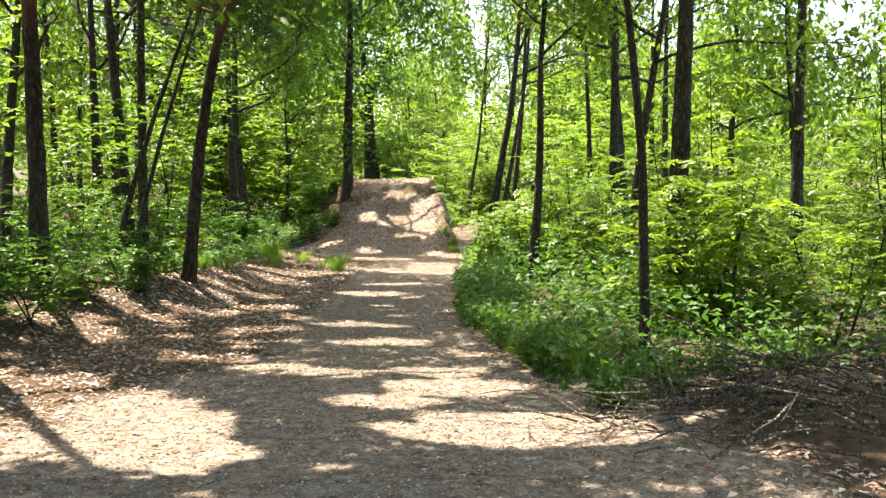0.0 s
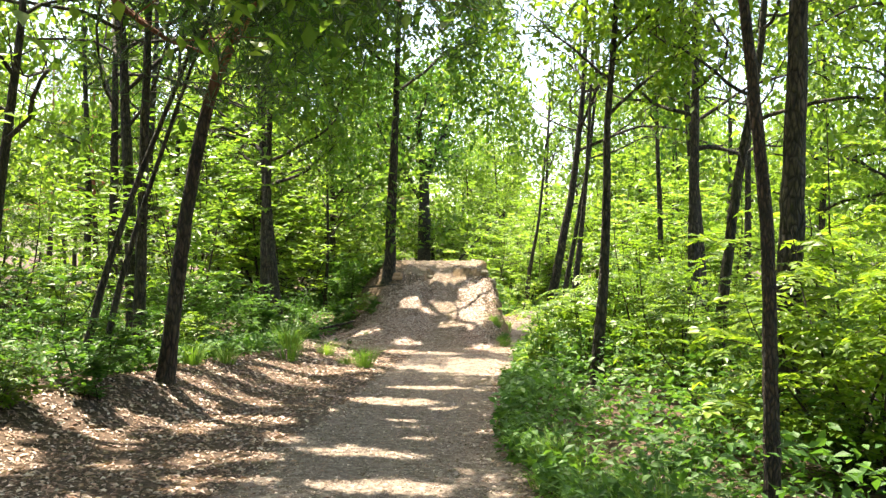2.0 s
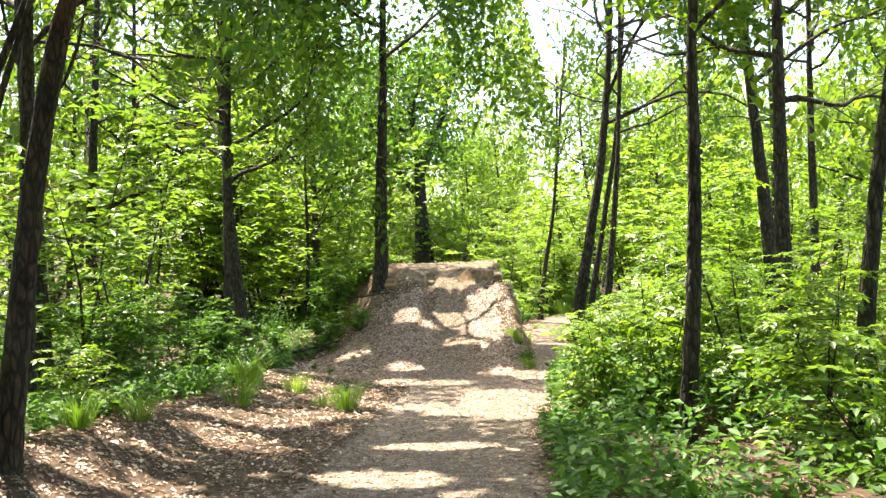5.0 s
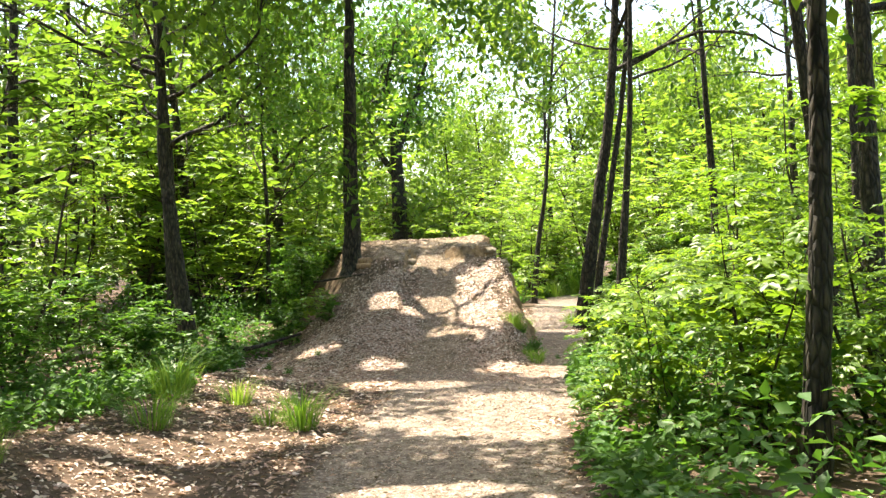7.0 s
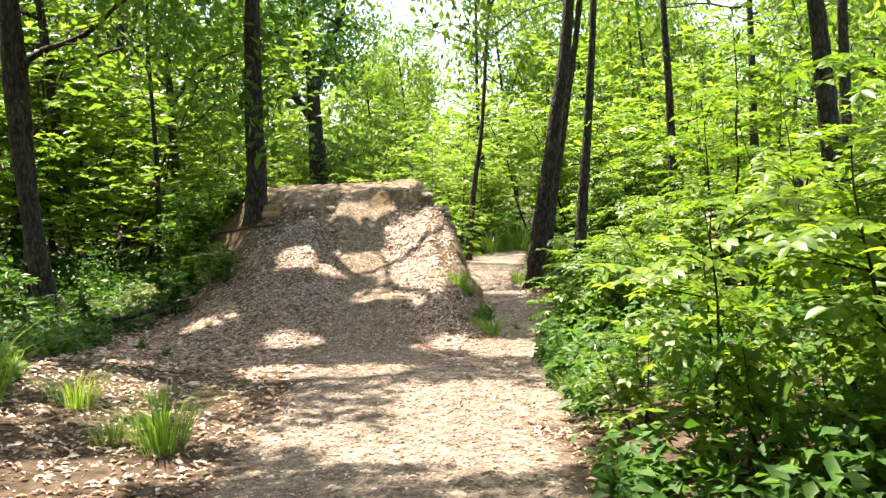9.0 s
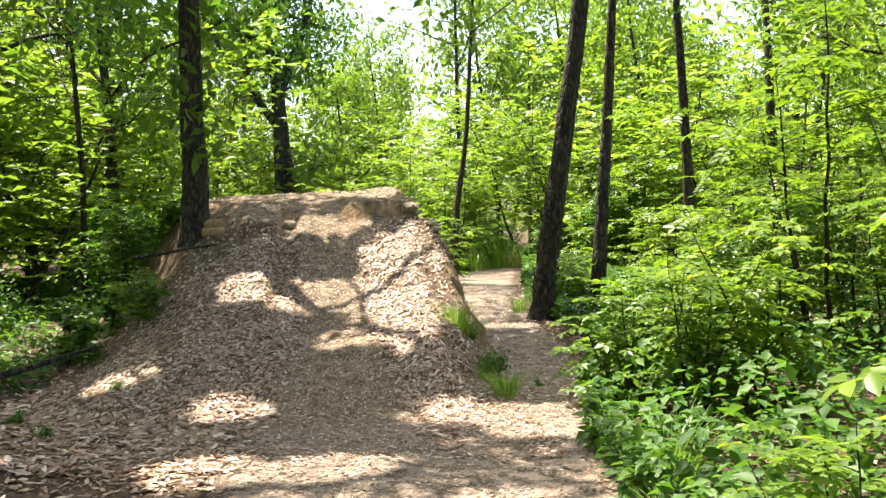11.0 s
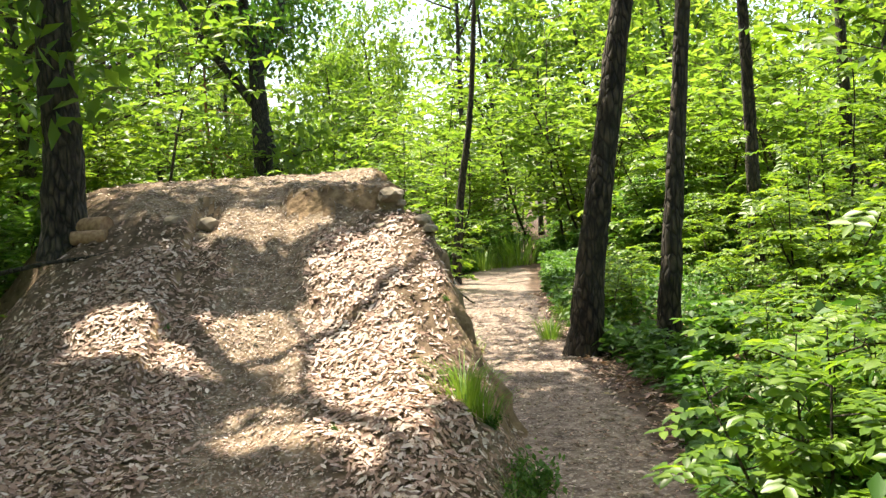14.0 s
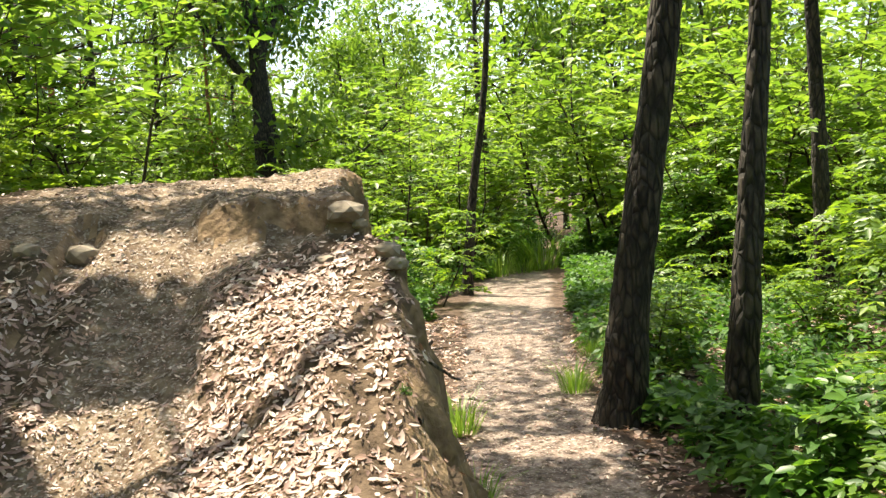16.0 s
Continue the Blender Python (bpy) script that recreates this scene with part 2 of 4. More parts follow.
def trod(x, y):
    """How bare and trodden the earth is: 1 in the middle of the paths, 0 under the trees."""
    x, y = np.asarray(x, float), np.asarray(y, float)
    main = np.interp(y, (-20, 0, 5, 8, 12, 16, 19, 21, 25.5, 30), (-0.5, -0.5, -0.5, -0.5, -0.75, -0.75, -0.7, -0.95, -1.2, -1.2))
    wide = np.interp(y, (-20, 3, 6, 9, 14, 18, 21, 22.5, 24.7, 25.0, 30), (3.5, 3.0, 2.6, 1.3, 1.05, 1.0, 0.75, 0.34, 0.32, 1.2, 1.2))
    a = 1 - smooth(0.45, 1.15, np.abs(x - main) / wide)
    side = np.interp(y, (17, 20, 23, 25, 27, 33, 38, 60), (-0.2, 0.1, 0.62, 0.75, 0.85, 1.4, 2.3, 7))
    b = (1 - smooth(0.4, 1.2, np.abs(x - side) / np.interp(y, (17, 22, 26, 33, 60), (0.7, 0.5, 0.5, 0.65, 1.0)))) * smooth(17, 19, y) * (1 - smooth(35.5, 38, y))
    return np.maximum(a, b)


# ---- builders ----
def mesh_object(name, verts, faces, mat, parent=None, flat=False):
    me = bpy.data.meshes.new(name)
    me.from_pydata(verts, [], faces)
    me.materials.append(mat)
    if not flat:
        me.polygons.foreach_set("use_smooth", np.ones(len(me.polygons), bool))
    me.update()
    ob = new(name, me)
    ob.parent = parent
    return ob


def from_arrays(name, verts, faces, mat, parent=None, flat=True):
    """A mesh from an (n, 3) array of corners and an (m, 3 or 4) array of faces: quick for many leaves."""
    me = bpy.data.meshes.new(name)
    k = faces.shape[1]
    me.vertices.add(len(verts))
    me.vertices.foreach_set("co", np.ascontiguousarray(verts, np.float32).ravel())
    me.loops.add(faces.size)
    me.loops.foreach_set("vertex_index", np.ascontiguousarray(faces, np.int32).ravel())
    me.polygons.add(len(faces))
    me.polygons.foreach_set("loop_start", np.arange(0, faces.size, k, dtype=np.int32))
    if not flat:
        me.polygons.foreach_set("use_smooth", np.ones(len(faces), bool))
    me.materials.append(mat)
    me.update(calc_edges=True)
    ob = new(name, me)
    ob.parent = parent
    return ob


def unit(v):
    return v / np.maximum(np.linalg.norm(v, axis=-1, keepdims=True), 1e-9)


def leaf_arrays(base, along, up, length, width, fine=False, droop=0.15, curl=0.0):
    """Corners and triangles of many leaves, each folded a little along its rib. fine: a rounder outline."""
    along = unit(along)
    side = unit(np.cross(along, up))
    nor = np.cross(side, along)
    L, W = np.asarray(length)[:, None], np.asarray(width)[:, None]
    def at(u, s, d):
        return base + along * L * u + side * W * s * 0.5 + nor * (L * d)
    if curl:
        pts = [at(0, 0, 0.03), at(0.3, 0.72, curl), at(0.68, 0.62, curl * 0.8), at(1, 0.1, droop * 0.3), at(0.68, -0.66, curl), at(0.3, -0.8, curl * 0.7), at(0.5, 0, -0.02)]
        tris = [(0, 6, 1), (1, 6, 2), (2, 6, 3), (3, 6, 4), (4, 6, 5), (5, 6, 0)]
    elif fine:
        pts = [at(0, 0, 0), at(0.28, 0.85, 0.05), at(0.66, 0.9, 0.0), at(1, 0, -droop), at(0.66, -0.9, 0.0), at(0.28, -0.85, 0.05), at(0.5, 0, -0.03)]
        tris = [(0, 6, 1), (1, 6, 2), (2, 6, 3), (3, 6, 4), (4, 6, 5), (5, 6, 0)]
    else:
        pts = [at(0, 0, 0), at(0.5, 1, 0.06), at(1, 0, -droop), at(0.5, -1, 0.06)]
        tris = [(0, 2, 1), (0, 3, 2)]
    k = len(pts)
    verts = np.stack(pts, 1).reshape(-1, 3)
    faces = (np.arange(len(base))[:, None, None] * k + np.array(tris)[None]).reshape(-1, 3)
    return verts, faces


def tube_arrays(points, radii, sides=8, rough=0.0, rng=RNG):
    """A tapered tube along points; rough: bark ridges, as a share of the radius."""
    pts, radii = np.asarray(points, float), np.asarray(radii, float)
    tangent = unit(np.gradient(pts, axis=0))
    ref = np.where(np.abs(tangent[:, 2:3]) > 0.9, np.array([[1.0, 0, 0]]), np.array([[0, 0, 1.0]]))
    a = unit(np.cross(tangent, ref))
    b = np.cross(tangent, a)
    ang = np.linspace(0, 2 * np.pi, sides, endpoint=False)
    r = radii[:, None] * (1 + rough * rng.normal(size=(len(pts), sides)))
    ring = pts[:, None] + r[..., None] * (np.cos(ang)[None, :, None] * a[:, None] + np.sin(ang)[None, :, None] * b[:, None])
    verts = ring.reshape(-1, 3)
    i, j = np.meshgrid(np.arange(len(pts) - 1), np.arange(sides), indexing="ij")
    j2 = (j + 1) % sides
    faces = np.stack([i * sides + j, i * sides + j2, (i + 1) * sides + j2, (i + 1) * sides + j], -1).reshape(-1, 4)
    return verts, faces


def joined(pieces):
    verts, faces, n = [], [], 0
    for v, f in pieces:
        verts.append(v)
        faces.append(f + n)
        n += len(v)
    return np.concatenate(verts), np.concatenate(faces)


def bend(start, heading, length, steps, wander, rise, rng):
    """A wandering line: a limb that turns up by rise and strays by wander."""
    pts, d = [np.array(start, float)], unit(np.array(heading, float))
    for _ in range(steps):
        d = unit(d + wander * rng.normal(size=3) + np.array([0, 0, rise]))
        pts.append(pts[-1] + d * length / steps)
    return np.array(pts)


# Where the sun reaches the ground through gaps in the canopy: x, y, half-widths.
SUNLIT_PATH = ((-2.8, 6.0, 1.3, 1.0), (0.5, 5.9, 0.8, 0.42), (0.05, 7.3, 0.55, 0.3), (-0.4, 6.75, 0.4, 0.2), (-3.4, 7.3, 0.6, 0.3), (-1.66, 5.3, 0.5, 0.35), (-0.1, 8.0, 0.4, 0.16), (-1.0, 7.85, 0.3, 0.13), (-1.6, 8.2, 0.35, 0.13),
               (-1.0, 10.9, 0.6, 0.16), (-0.6, 9.6, 0.5, 0.14), (-2.5, 12.4, 0.45, 0.2), (-3.2, 13.6, 0.5, 0.25), (-1.15, 14.1, 0.55, 0.2), (-4.4, 9.8, 0.8, 0.7), (-0.85, 15.5, 0.45, 0.16), (-3.0, 15.7, 0.4, 0.25), (-2.9, 16.6, 0.6, 0.3),
               (-2.3, 17.25, 0.6, 0.2), (-0.7, 17.5, 0.3, 0.16), (-0.15, 18.2, 0.5, 1.2), (-1.2, 17.9, 0.3, 0.12))
SUNLIT_MOUND = ((-1.0, 20.0, 0.4, 0.18), (-1.7, 20.0, 0.3, 0.25), (-1.75, 21.45, 0.25, 0.15), (-2.7, 22.2, 0.25, 0.16), (-3.0, 19.3, 0.5, 0.3), (0.45, 20.9, 0.4, 0.4), (-0.15, 21.2, 0.35, 0.2),
                (-0.36, 23.5, 0.48, 1.2), (-1.35, 23.6, 0.75, 0.24), (-0.75, 22.7, 0.4, 0.3), (-1.22, 24.9, 0.33, 0.14), (-0.5, 26.2, 0.6, 0.3), (0.87, 25.5, 0.28, 0.15), (0.95, 29.4, 0.3, 0.3), (1.8, 33.0, 0.5, 0.6),
                (1.7, 20.2, 0.9, 0.9), (1.4, 21.3, 0.7, 0.7), (2.0, 22.4, 0.6, 0.6), (2.1, 23.7, 0.6, 0.6), (2.7, 24.9, 0.7, 0.6))


def shadow_at(p):
    """Where on the land the shadows of points p fall."""
    k = p[:, 2] / TO_SUN.z
    for _ in range(3):
        x, y = p[:, 0] - TO_SUN.x * k, p[:, 1] - TO_SUN.y * k
        k = (p[:, 2] - land_z(x, y)) / TO_SUN.z
    return x, y


def in_sunlit(x, y):
    hole = np.zeros(len(x), bool)
    for cx, cy, rx, ry in SUNLIT_PATH + SUNLIT_MOUND:
        hole |= ((x - cx) / (rx + 0.1)) ** 2 + ((y - cy) / (ry + 0.1)) ** 2 < 1 + 0.3 * waves(x, y, 0.14, cx) + 0.28 * waves(x + 0.6 * y, y, 0.3, cy)
    return hole


def sun_gap(p):
    """True for leaves that would shade one of the sunlit places."""
    x, y = shadow_at(p)
    on_path = (x > np.where((y > 20) & (y < 30), -3.9, left_edge(y) - 0.3)) & (x < np.where(y < 7.2, 4.5, right_edge(y) + 0.2 + 0.7 * (1 - smooth(13, 15, y)) + 0.7 * smooth(21.5, 22.5, y))) & (y > -3) & (y < 32)
    fleck = waves(0.6 * x, y, 0.24, 1.7) + 0.4 * waves(x, y, 0.12, 0.4) + 0.45 * smooth(-1.3, -2.2, x) * (1 - smooth(19.5, 20.5, y))
    beside = waves(x, y, 0.5, 2.7) > np.where(x > 0, -0.15 + 0.18 * (1 - smooth(12, 14, y)) - 0.45 * smooth(19, 22, y), -0.4 - 0.4 * smooth(-4.0, -5.0, x))
    return in_sunlit(x, y) | np.where(on_path, fleck > 0.74 - 0.17 * smooth(8, 9, y) * (1 - smooth(15, 16, y)) + 0.3 * smooth(20.5, 22, y), beside)


def tree(name, label, base, path, r0, bark, leaf, n_leaf, crown, leaf_size, seed, category="tree", limbs=9, pine=False, gaps=True, low=0, sides=10, place=None, forks=()):
    """A tapered trunk along path (offsets from base), limbs, twigs and a crown of single leaves.
    crown: height where the limbs begin, height of the top, reach."""
    rng = np.random.default_rng(seed)
    root = new(name)
    root.location = base if place is None else place
    rel = np.array(path, float)
    t = np.linspace(0, 1, len(rel))
    tt = np.linspace(0, 1, 60 if gaps else 14)
    line = np.stack([np.interp(tt, t, rel[:, k]) for k in range(3)], 1)
    for _ in range(10 if gaps else 1):
        line[1:-1] = 0.25 * line[:-2] + 0.5 * line[1:-1] + 0.25 * line[2:]
    stray = rng.normal(size=(len(line) - 2, 2)).cumsum(0) * (0.5 if gaps else 1.0)
    line[2:, :2] += 0.01 * stray * min(1, r0 * 6)
    rad = r0 * (1 - 0.72 * tt) * (1 + 0.35 * np.exp(-line[:, 2] / 0.18))
    top = line[-1, 2]
    trunk_v, trunk_f = tube_arrays(line, rad, sides + 8 if gaps else 9, 0.045, rng)
    from_arrays("trunk", trunk_v, trunk_f, bark, root, flat=False)
    for fork, fr in forks:
        u = np.linspace(0, 1, 16)
        arm = np.stack([np.interp(u, np.linspace(0, 1, len(fork)), np.array(fork, float)[:, k]) for k in range(3)], 1)
        for _ in range(3):
            arm[1:-1] = 0.25 * arm[:-2] + 0.5 * arm[1:-1] + 0.25 * arm[2:]
        from_arrays("limb", *tube_arrays(arm, fr * (1 - 0.65 * u), 9, 0.05, rng), bark, root, flat=False)
    c0, c1, reach = crown
    tips, pieces = [], []
    for k in range(limbs):
        h = c0 + (top - c0) * ((k + rng.random()) / limbs) * 0.97
        i = min(int(np.searchsorted(line[:, 2], h)), len(line) - 2)
        ang = k * 2.4 + rng.normal() * 0.4
        size = reach * (0.55 + 0.5 * rng.random()) * (1 - 0.45 * (h - c0) / max(top - c0, 0.1))
        limb = bend(line[i], (math.cos(ang), math.sin(ang), max(0.2, 0.42 + 0.25 * rng.normal()) if not pine else 0.05), 1.1 * size, 9, 0.2, 0.03, rng)
        if gaps and in_sunlit(*shadow_at(limb[1:] + np.array(root.location))).sum() > 2 and pieces:
            tips += list(limb[3:])
            continue
        lr = min(rad[i] * 0.6, 0.02 + 0.022 * size)
        from_arrays("limb", *tube_arrays(limb, np.linspace(lr, lr * 0.25, len(limb)), 5, 0, rng), bark, root, flat=False)
        for j in range(2, 10):
            away = unit(limb[j] - limb[j - 1]) + 0.9 * rng.normal(size=3)
            twig = bend(limb[j], away, 0.35 + 0.22 * size, 3, 0.25, 0.06, rng)
            pieces.append(tube_arrays(twig[[0, 2, 3]], (lr * 0.28, lr * 0.15, 0.003), 3, 0, rng))
            tips += [twig[1], twig[2], twig[3]]
    tagged(from_arrays("fine_branching", *joined(pieces), bark, root), kind="stuff")
    tips = np.array(tips)
    pick = tips[rng.integers(0, len(tips), n_leaf)]
    spread = 0.10 + 0.10 * reach
    p = pick + rng.normal(size=(n_leaf, 3)) * spread * np.array([1, 1, 0.7])
    if low:
        lh = rng.random(low)
        i = (1 + lh * (len(line) - 2) * 0.6).astype(int)
        ang = rng.random(low) * 6.283
        q = line[i] + np.stack([np.cos(ang), np.sin(ang), 0.4 * rng.normal(size=low)], 1) * (0.12 + 0.35 * rng.random(low)[:, None])
        p = np.concatenate([p, q])
    p = p[p[:, 2] > 0.9]
    along = rng.normal(size=p.shape) + np.array([0, 0, -0.35])
    up = rng.normal(size=p.shape) * 0.55 + np.array([0, 0, 1.0])
    size = leaf_size * (0.65 + 0.6 * rng.random(len(p)))
    if gaps:
        stay = ~sun_gap(p + unit(along) * size[:, None] * 0.5 + np.array(root.location))
        p, along, up, size = p[stay], along[stay], up[stay], size[stay]
    if pine:
        q = np.repeat(p, 5, axis=0)
        al = rng.normal(size=q.shape) + np.array([0, 0, 0.5])
        v, f = leaf_arrays(q, al, rng.normal(size=q.shape), np.repeat(size, 5), np.full(len(q), 0.016), False, 0.0)
    else:
        v, f = leaf_arrays(p, along, up, size, size * 0.5)
    from_arrays("crown", v, f, leaf, root)
    return tagged(root, label, category)


def locust_frond(base, heading, n_pairs, size, rng):
    """Leaf bases, ways, ups and sizes of one pinnate leaf: leaflets in pairs along a rib and one at its end."""
    rib = bend(base, heading, size, 6, 0.03, -0.10, rng)
    u = np.linspace(0.12, 1.0, n_pairs)
    at = np.stack([np.interp(u, np.linspace(0, 1, 7), rib[:, k]) for k in range(3)], 1)
    way = unit(np.gradient(at, axis=0))
    side = unit(np.cross(way, np.array([0, 0, 1.0])))
    up = np.cross(side, way) + 0.15 * rng.normal(size=at.shape)
    b = np.concatenate([at, at, at[-1:]])
    d = np.concatenate([way * 0.35 + side, way * 0.35 - side, way[-1:]])
    return rib, b, d + 0.12 * rng.normal(size=d.shape), np.concatenate([up, up, up[-1:]])


def locust_bush(height, fronds, seed, fine=False, stems=3):
    rng = np.random.default_rng(seed)
    root = new("locust_sapling")
    B, D, U = [], [], []
    lines = [bend((0.12 * rng.normal(), 0.12 * rng.normal(), -0.06), (0.25 * rng.normal(), 0.25 * rng.normal(), 1), height * (0.65 + 0.4 * rng.random()), 9, 0.08, 0.05, rng) for _ in range(stems)]
    offshoots, twigs = [], []
    for s in lines:
        from_arrays("stem", *tube_arrays(s, np.linspace(0.006 + 0.005 * height, 0.003, len(s)), 6, 0.05, rng), BARK_THIN, root, flat=False)
        for j in range(2, 9):
            ang = rng.random() * 6.283
            tw = bend(s[j], (math.cos(ang), math.sin(ang), 0.3), height * 0.28 * (0.6 + 0.6 * rng.random()), 4, 0.12, -0.03, rng)
            offshoots.append(tw)
            twigs.append(tube_arrays(tw[[0, 2, 4]], (0.005, 0.004, 0.002), 3, 0, rng))
    tagged(from_arrays("fine_branching", *joined(twigs), BARK_THIN, root), kind="stuff")
    for k in range(fronds):
        tw = offshoots[k % len(offshoots)]
        i = rng.integers(1, len(tw))
        ang = rng.random() * 6.283
        rib, b, d, u = locust_frond(tw[i], (math.cos(ang), math.sin(ang), 0.25 + 0.2 * rng.normal()), int(rng.integers(5, 8)), 0.22 + 0.1 * rng.random(), rng)
        B.append(b), D.append(d), U.append(u)
    B, D, U = (np.concatenate(q) for q in (B, D, U))
    L = 0.09 * (0.75 + 0.4 * rng.random(len(B)))
    v, f = leaf_arrays(B, D, U, L, L * 0.52, fine)
    from_arrays("foliage", v, f, LEAF_LOCUST, root)
    return tagged(root, "leafy young locust sapling with bright feathered leaves", "shrub", "undergrowth saplings")


def oak_bush(height, clusters, seed, fine=False, stems=3, mat=None):
    rng = np.random.default_rng(seed)
    root = new("oak_sapling")
    pieces, B, D, U = [], [], [], []
    for _ in range(stems):
        s = bend((0.1 * rng.normal(), 0.1 * rng.normal(), -0.06), (0.3 * rng.normal(), 0.3 * rng.normal(), 1), height * (0.6 + 0.45 * rng.random()), 9, 0.09, 0.05, rng)
        from_arrays("stem", *tube_arrays(s, np.linspace(0.005 + 0.005 * height, 0.003, len(s)), 6, 0.05, rng), BARK_THIN, root, flat=False)
        for _ in range(clusters // stems):
            j = int(rng.integers(2, 10))
            ang = rng.random() * 6.283
            tw = bend(s[j], (math.cos(ang), math.sin(ang), 0.35), height * 0.3 * (0.4 + 0.7 * rng.random()), 4, 0.15, 0.0, rng)
            pieces.append(tube_arrays(tw[[0, 2, 4]], (0.004, 0.003, 0.002), 3, 0, rng))
            for q in (tw[2], tw[3], tw[4]):
                n = int(rng.integers(3, 6))
                a = np.arange(n) * 6.283 / n + rng.random() * 6
                d = np.stack([np.cos(a), np.sin(a), 0.15 + 0.25 * rng.normal(size=n)], 1)
                B.append(np.repeat(q[None], n, 0)), D.append(d), U.append(np.array([0, 0, 1.0]) + 0.3 * rng.normal(size=(n, 3)))
    tagged(from_arrays("fine_branching", *joined(pieces), BARK_THIN, root), kind="stuff")
    B, D, U = (np.concatenate(q) for q in (B, D, U))
    L = 0.128 * (0.7 + 0.5 * rng.random(len(B)))
    v, f = leaf_arrays(B, D, U, L, L * 0.48, fine)
    from_arrays("foliage", v, f, mat or LEAF_OAK, root)
    return tagged(root, "young oak sapling with broad green leaves", "shrub", "undergrowth saplings")


def low_bush(radius, n, seed):
    rng = np.random.default_rng(seed)
    root = new("low_bush")
    tips = []
    for k in range(7):
        ang = rng.random() * 6.283
        s = bend((0, 0, -0.05), (math.cos(ang), math.sin(ang), 0.8), radius * (0.6 + 0.6 * rng.random()), 5, 0.15, 0.05, rng)
        from_arrays("stem", *tube_arrays(s, np.linspace(0.006, 0.002, len(s)), 4, 0, rng), BARK_THIN, root, flat=False)
        tips.append(s[1:])
    tips = np.concatenate(tips)
    p = tips[rng.integers(0, len(tips), n)] + rng.normal(size=(n, 3)) * radius * 0.17
    p[:, 2] = np.abs(p[:, 2]) + 0.02
    L = 0.065 * (0.6 + 0.7 * rng.random(n))
    v, f = leaf_arrays(p, rng.normal(size=(n, 3)) + np.array([0, 0, 0.1]), rng.normal(size=(n, 3)) * 0.45 + np.array([0, 0, 1.0]), L, L * 0.6)
    from_arrays("foliage", v, f, LEAF_BUSH, root)
    return tagged(root, "low dense green bush on the forest floor", "bush", "low bushes")


def grass_tuft(seed, height, n, mat=None):
    rng = np.random.default_rng(seed)
    a = rng.random(n) * 6.283
    r = 0.13 * np.sqrt(rng.random(n))
    base = np.stack([r * np.cos(a), r * np.sin(a), np.full(n, -0.02)], 1)
    lean = np.stack([np.cos(a), np.sin(a), np.zeros(n)], 1) * (0.3 + 0.9 * rng.random(n))[:, None]
    L = height * (0.6 + 0.5 * rng.random(n))
    side = np.stack([-np.sin(a), np.cos(a), np.zeros(n)], 1) * 0.003
    mid = base + (lean * 0.35 + [0, 0, 0.6]) * L[:, None]
    tip = base + (lean + [0, 0, 0.85]) * L[:, None]
    v = np.stack([base - side, base + side, mid + side, mid - side, tip], 1).reshape(-1, 3)
    k = np.arange(n)[:, None] * 5
    f = np.concatenate([k + [[0, 1, 2]], k + [[0, 2, 3]], k + [[3, 2, 4]]])
    return tagged(from_arrays("grass_tuft", v, f, mat or GRASS), "tuft of long bright green grass on bare earth", "grass", "grass tufts")


# ---- ground ----
def sheet(name, xs, ys, height, mat):
    gx, gy = np.meshgrid(xs, ys, indexing="ij")
    gz = height(gx, gy)
    n, m = gx.shape
    i, j = np.meshgrid(np.arange(n - 1), np.arange(m - 1), indexing="ij")
    faces = np.stack([i * m + j, (i + 1) * m + j, (i + 1) * m + j + 1, i * m + j + 1], -1).reshape(-1, 4)
    ob = from_arrays(name, np.stack([gx, gy, gz], -1).reshape(-1, 3), faces, mat, flat=False)
    at = ob.data.attributes.new("trod", "FLOAT", "POINT")
    at.data.foreach_set("value", trod(gx, gy).astype(np.float32).ravel())
    return ob


def graded(lo, hi, step, reach):
    """Even steps from lo to hi, then ever wider ones out to reach on either side."""
    inner = np.arange(lo, hi + step / 2, step)
    out = step * np.cumsum(1.16 ** np.arange(1, 60))
    out = out[out < reach]
    return np.concatenate([lo - out[::-1], inner, inner[-1] + out])


tagged(sheet("ground", graded(-5, 4, 0.12, 700), graded(-1, 30, 0.13, 700), ground_z, EARTH), "sandy forest floor with a trodden footpath and leaf litter", "ground", kind="structure")
mound = sheet("earth_mound", np.arange(-5.0, 0.9, 0.045), np.arange(19.4, 31.4, 0.05), lambda x, y: ground_z(x, y) + mound_z(x, y) - 0.05, OCHRE)
tagged(mound, "steep ramp of bare sandy earth strewn with dead leaves", "mound")
mound.data.materials.append(CLAY)
# Crumbling flank: the steep faces bulge and hollow a little.
co = np.empty(len(mound.data.vertices) * 3, np.float32)
mound.data.vertices.foreach_get("co", co)
co = co.reshape(-1, 3)
fall = smooth(0.06, 0.25, np.abs(mound_z(co[:, 0] + 0.05, co[:, 1]) - mound_z(co[:, 0] - 0.05, co[:, 1])))
co[:, 0] += fall * (0.06 * waves(co[:, 1], co[:, 2], 0.12, 1.0) + 0.035 * waves(co[:, 1], co[:, 2], 0.045, 2.0))
mound.data.vertices.foreach_set("co", co.ravel())
mound.data.update()
slopes = np.empty(len(mound.data.polygons) * 3, np.float32)
mound.data.polygons.foreach_get("normal", slopes)
middles = np.empty(len(mound.data.polygons) * 3, np.float32)
mound.data.polygons.foreach_get("center", middles)
mound.data.polygons.foreach_set("material_index", ((slopes.reshape(-1, 3)[:, 2] < 0.58) & (middles.reshape(-1, 3)[:, 0] > -1.8)).astype(np.int32))


